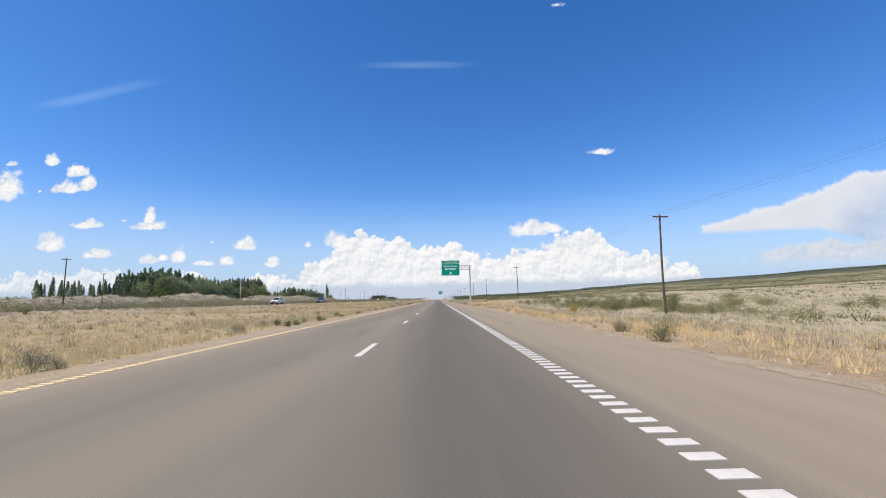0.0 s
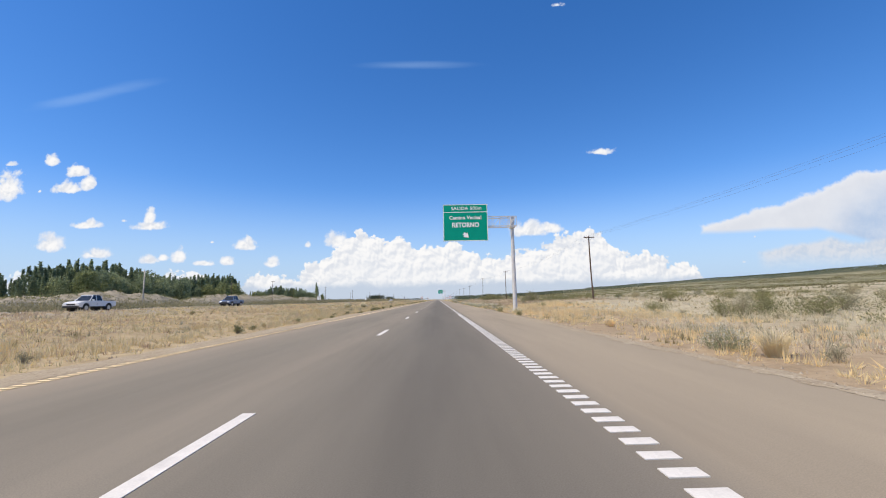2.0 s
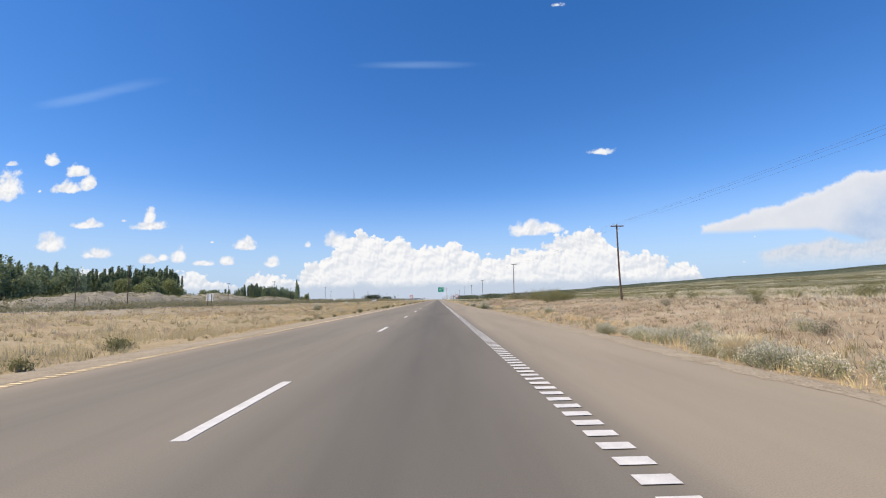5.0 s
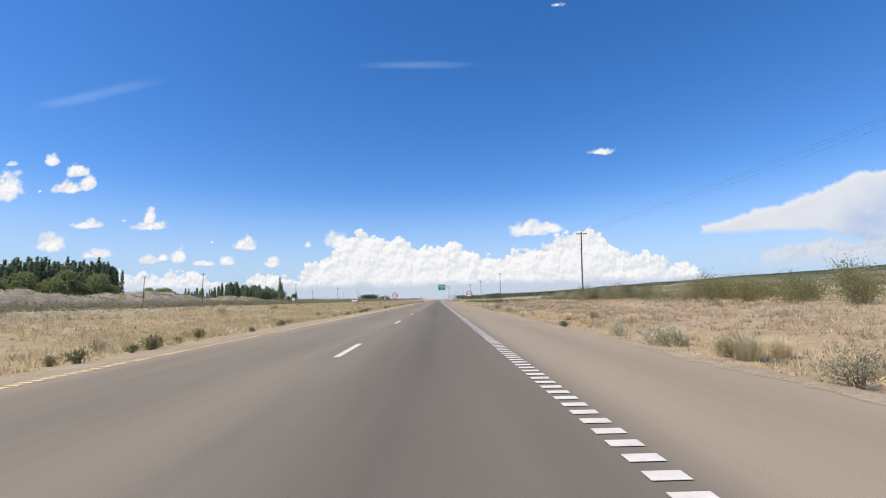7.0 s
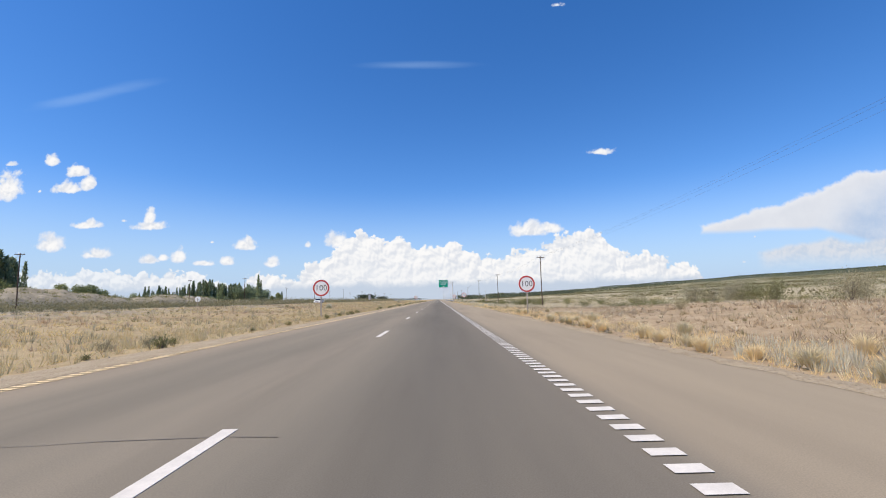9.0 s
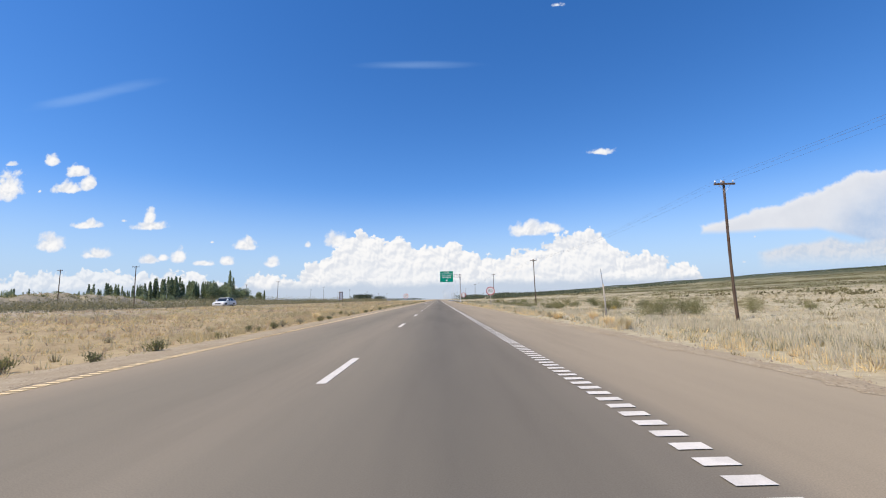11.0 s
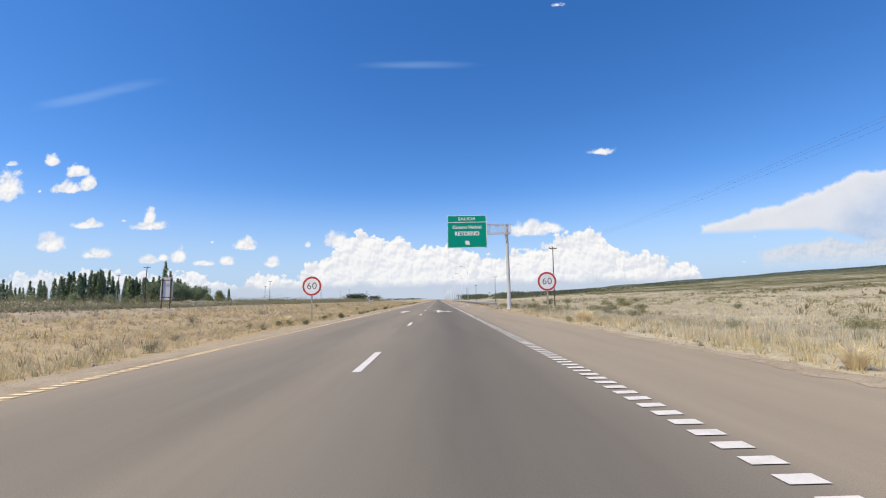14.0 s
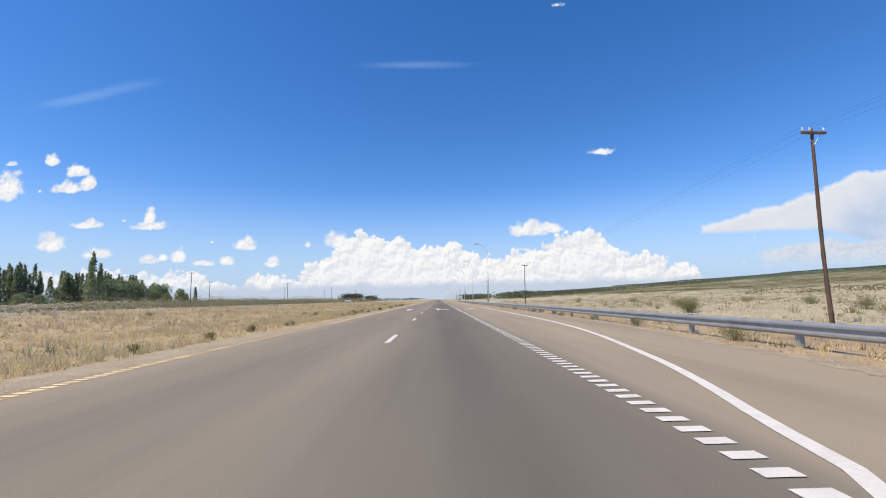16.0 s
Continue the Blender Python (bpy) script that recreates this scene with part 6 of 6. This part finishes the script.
carpet("cream_herbs", 5, PALE_STRAW, "bleached cream herbs covering the steppe",
       [(8.5, 20, 2, 100, 4, 0.17, 0.22, 12, 0.012, 0.2), (8, 30, 110, 312, 1.6, 0.28, 0.18, 10, 0.018, 0.0), (20, 42, 2, 112, 2.2, 0.28, 0.3, 10, 0.026, -0.2), (6.0, 16, 306, 415, 9, 0.17, 0.27, 12, 0.011, -0.5), (6.5, 16, 415, 445, 3, 0.2, 0.24, 12, 0.012, 0.2), (9, 16, 445, 560, 4, 0.18, 0.22, 11, 0.013, 0.1),
        (16, 45, 300, 600, 2.5, 0.3, 0.32, 10, 0.027, -0.4), (24, 60, 112, 300, 1.3, 0.3, 0.3, 10, 0.03, 0.0), (44, 110, 2, 640, 0.3, 0.6, 0.45, 9, 0.07, -0.3), (5.8, 8, 128, 226, 4, 0.14, 0.2, 12, 0.009, 0.3)])
carpet("grey_herbs", 7, SAGE, "low silvery grey herbs between the grasses",
       [(8, 20, 14, 80, 2.4, 0.2, 0.26, 14, 0.011, 0.2), (6.6, 20, 310, 445, 2.2, 0.2, 0.28, 14, 0.011, 0.2), (5.8, 9, 96, 215, 2.2, 0.16, 0.22, 14, 0.009, 0.5),
        (-9, -30, 2, 600, 0.22, 0.3, 0.3, 14, 0.017, 0.6)])
carpet("silver_herbs", 8, PALE_SHRUB, "dense silvery white herbs along the shoulder", [(5.9, 8.4, 234, 258, 9, 0.2, 0.34, 18, 0.008, -0.5)])
carpet("dark_tufts", 6, DARK_TUFT, "small dark olive tufts between the grasses",
       [(6.2, 24, 2, 560, 0.3, 0.2, 0.24, 16, 0.010, 0.6), (5.55, 9, 2, 440, 1.0, 0.2, 0.22, 14, 0.009, 0.4), (-7.5, -31, 2, 580, 0.14, 0.22, 0.26, 16, 0.011, 0.6), (24, 100, 2, 640, 0.06, 0.7, 0.6, 14, 0.05, 0.2)])
carpet("steppe_grass", 3, GREY_SCRUB, "grey dry grass beyond the opposite carriageway", [(-43, -82, 10, 720, 0.5, 0.42, 0.36, 8, 0.05, 0.0)])


def blond_tufts():
    """Tall blond bunch grasses that stand out from the verge."""
    protos = []
    for seed in (61, 62, 63):
        rng = np.random.default_rng(seed)
        n = 400
        a, lean = rng.uniform(0, math.tau, n), rng.uniform(0.02, 1.0, n) ** 1.1
        h = rng.uniform(0.45, 1.0, n) * 0.62
        r = rng.uniform(0, 0.14, n)
        base = np.stack([r * np.cos(a), r * np.sin(a), 0 * a - 0.02], 1)
        mid = base + np.stack([lean * h * 0.45 * np.cos(a), lean * h * 0.45 * np.sin(a), h * 0.62], 1)
        tip = base + np.stack([lean * h * 1.25 * np.cos(a), lean * h * 1.25 * np.sin(a), h * (1.0 - 0.25 * lean)], 1)
        side = np.stack([-np.sin(a), np.cos(a), 0 * a], 1) * 0.0062
        v = np.stack([base - side, base + side, mid + side, mid - side, tip], 1).reshape(-1, 3)
        i = np.arange(n)[:, None] * 5
        f = np.concatenate([i + np.array([[0, 1, 2]]), i + np.array([[0, 2, 3]]), i + np.array([[3, 2, 4]])])
        ob = new("bunch_grass", soup("bunch_grass", v, f, BLOND))
        tagged(ob, "tall blond tuft of dry bunch grass", "grass tuft", "blond tufts on the verge")
        protos.append(ob)
    rnd = random.Random(17)
    used = set()
    special = [(5.8, 405.9, 0.7), (6.4, 405.5, 1.25), (6.7, 406.3, 1.1), (6.48, 227.95, 1.3), (6.55, 229.3, 0.9), (6.1, 185.0, 0.6), (6.9, 320.0, 0.9), (6.2, 325.2, 0.9)]
    special += [(5.75 + 0.5 * rnd.random(), 252 + 1.1 * i, rnd.uniform(0.55, 0.9)) for i in range(16)]
    for i in range(110):
        y = rnd.choice((rnd.uniform(4, 540), rnd.gauss(245, 25), rnd.gauss(370, 25)))
        x = float(edge_right(y)) + 0.9 + 3.2 * rnd.random() ** 2 if rnd.random() < 0.8 else -7.6 - 4 * rnd.random()
        if y > 436 and x > 0:
            continue
        k, s = rnd.randrange(3), rnd.uniform(0.55, 1.1)
        if i < len(special):
            x, y, s = special[i]
        m = pose(x, y, float(land(x, y)), 0, 0, rnd.uniform(0, 360)) @ Matrix.Diagonal((s, s, s, 1))
        if k in used:
            copy_thing(protos[k], pose(0, 0, 0)).matrix_basis = m
        else:
            used.add(k)
            protos[k].matrix_basis = m


blond_tufts()


def thickets():
    """Belts of olive scrub some way off the road, grown into one another."""
    rng = np.random.default_rng(29)
    cs = []
    for y0, y1, x0, x1, n in ((24, 84, 18.5, 30, 120), (120, 150, 16, 24, 45), (194, 300, 18.5, 30, 130), (190, 340, 34, 60, 130), (15, 190, 34, 66, 120), (340, 440, 36, 70, 70), (440, 600, 36, 80, 80)):
        cs.append(np.stack([rng.uniform(x0, x1, n), rng.uniform(y0, y1, n)], 1))
    c = np.concatenate(cs)
    keep = np.sin(c[:, 0] * 0.25 + 0.4) + np.sin(c[:, 1] * 0.11) + rng.normal(0, 0.4, len(c)) > -0.4
    c = c[keep]
    m = 290
    d = np.clip(rng.normal(size=(len(c), m, 3)), -1.9, 1.9)
    s = np.where(c[:, 0] < 31, rng.uniform(0.55, 0.95, len(c)), rng.uniform(0.7, 1.3, len(c)))[:, None, None]
    p = np.concatenate([c, land(c[:, 0], c[:, 1])[:, None]], 1)[:, None] + d * s * np.array([0.75, 1.05, 0.0])
    p[..., 2] += np.abs(d[..., 2]) * s[..., 0] * 0.62 * np.clip(1.25 - 0.3 * np.hypot(d[..., 0], d[..., 1]), 0.2, 1)
    up = d * np.array([0.3, 0.3, 0.1]) + np.array([0, 0, 0.8])
    v, f = slivers(rng, p.reshape(-1, 3), up.reshape(-1, 3), 0.13, 0.021)
    tagged(new("scrub_thicket", soup("scrub_thicket", v, f, GREEN_SHRUB)), "belts of olive green scrub beyond the verge", "scrub", kind="stuff")


thickets()


def left_belt():
    """Grey-olive scrub grown together between the far carriageway and the mounds."""
    rng = np.random.default_rng(37)
    n, m = 1500, 100
    x, y = -47 - 50 * rng.uniform(0, 1, n) ** 1.2, rng.uniform(15, 820, n)
    keep = np.sin(y * 0.06 + x * 0.1) + np.sin(y * 0.021) + rng.normal(0, 0.6, n) > -0.9
    x, y = x[keep], y[keep]
    s = (rng.uniform(0.9, 1.65, len(x)) * (1 + 0.5 * smoothstep(380, 440, y)))[:, None]
    d = np.clip(rng.normal(size=(len(x), m, 3)), -1.8, 1.8)
    p = np.stack([x[:, None] + d[..., 0] * s * 1.2, y[:, None] + d[..., 1] * s * 1.7, land(x, y)[:, None] + np.abs(d[..., 2]) * s * 0.62 * np.clip(1.25 - 0.3 * np.hypot(d[..., 0], d[..., 1]), 0.2, 1)], -1)
    up = d * np.array([0.3, 0.3, 0.1]) + np.array([0, 0, 0.8])
    v, f = slivers(rng, p.reshape(-1, 3), up.reshape(-1, 3), 0.28, 0.075)
    tagged(new("scrub_belt", soup("scrub_belt", v, f, GREY_SCRUB)), "grey olive scrub belt beyond the opposite carriageway", "scrub", kind="stuff")


left_belt()


def scrap():
    """A bent strip of white plastic lying in the grass."""
    x, y = -10.3, 189.5
    bm = bmesh.new()
    sweep(bm, [(-0.14, 0, 0.02), (-0.06, 0.02, 0.07), (0.02, 0.0, 0.17), (0.09, -0.01, 0.22), (0.13, 0, 0.17)], [0.015, 0.03, 0.035, 0.03, 0.012], 6)
    ob = part("plastic_scrap", bm, SIGN_WHITE, None, "", True)
    ob.location = (x, y, float(land(x, y)) + 0.02)
    tagged(ob, "bent scrap of white plastic in the grass", "litter")


scrap()


def pebbles():
    """Loose stones along both edges of the paving."""
    rng = np.random.default_rng(12)
    n = 42000
    y = rng.uniform(0, 520, n)
    side = rng.uniform(0, 1, n) < 0.5
    off = rng.exponential(0.34, n)
    x = np.where(side, edge_right(y) + off - 0.05, ROAD_L - off + 0.05)
    z = np.maximum(land(x, y), -0.035) + 0.012
    s = 0.010 + 0.034 * rng.uniform(0, 1, n) ** 3.0
    t = rng.uniform(0, math.tau, n)
    base = np.stack([np.stack([x + s * np.cos(t + k * 2.1), y + s * np.sin(t + k * 2.1), z - 0.02], 1) for k in range(3)] + [np.stack([x, y, z + s * 0.8], 1)], 1)
    v = base.reshape(-1, 3)
    i = np.arange(n)[:, None] * 4
    f = np.concatenate([i + np.array([[0, 1, 3]]), i + np.array([[1, 2, 3]]), i + np.array([[2, 0, 3]])])
    tagged(new("loose_stones", soup("loose_stones", v, f, STONE)), "pale loose stones along the paving's edge", "stones", kind="stuff")


pebbles()
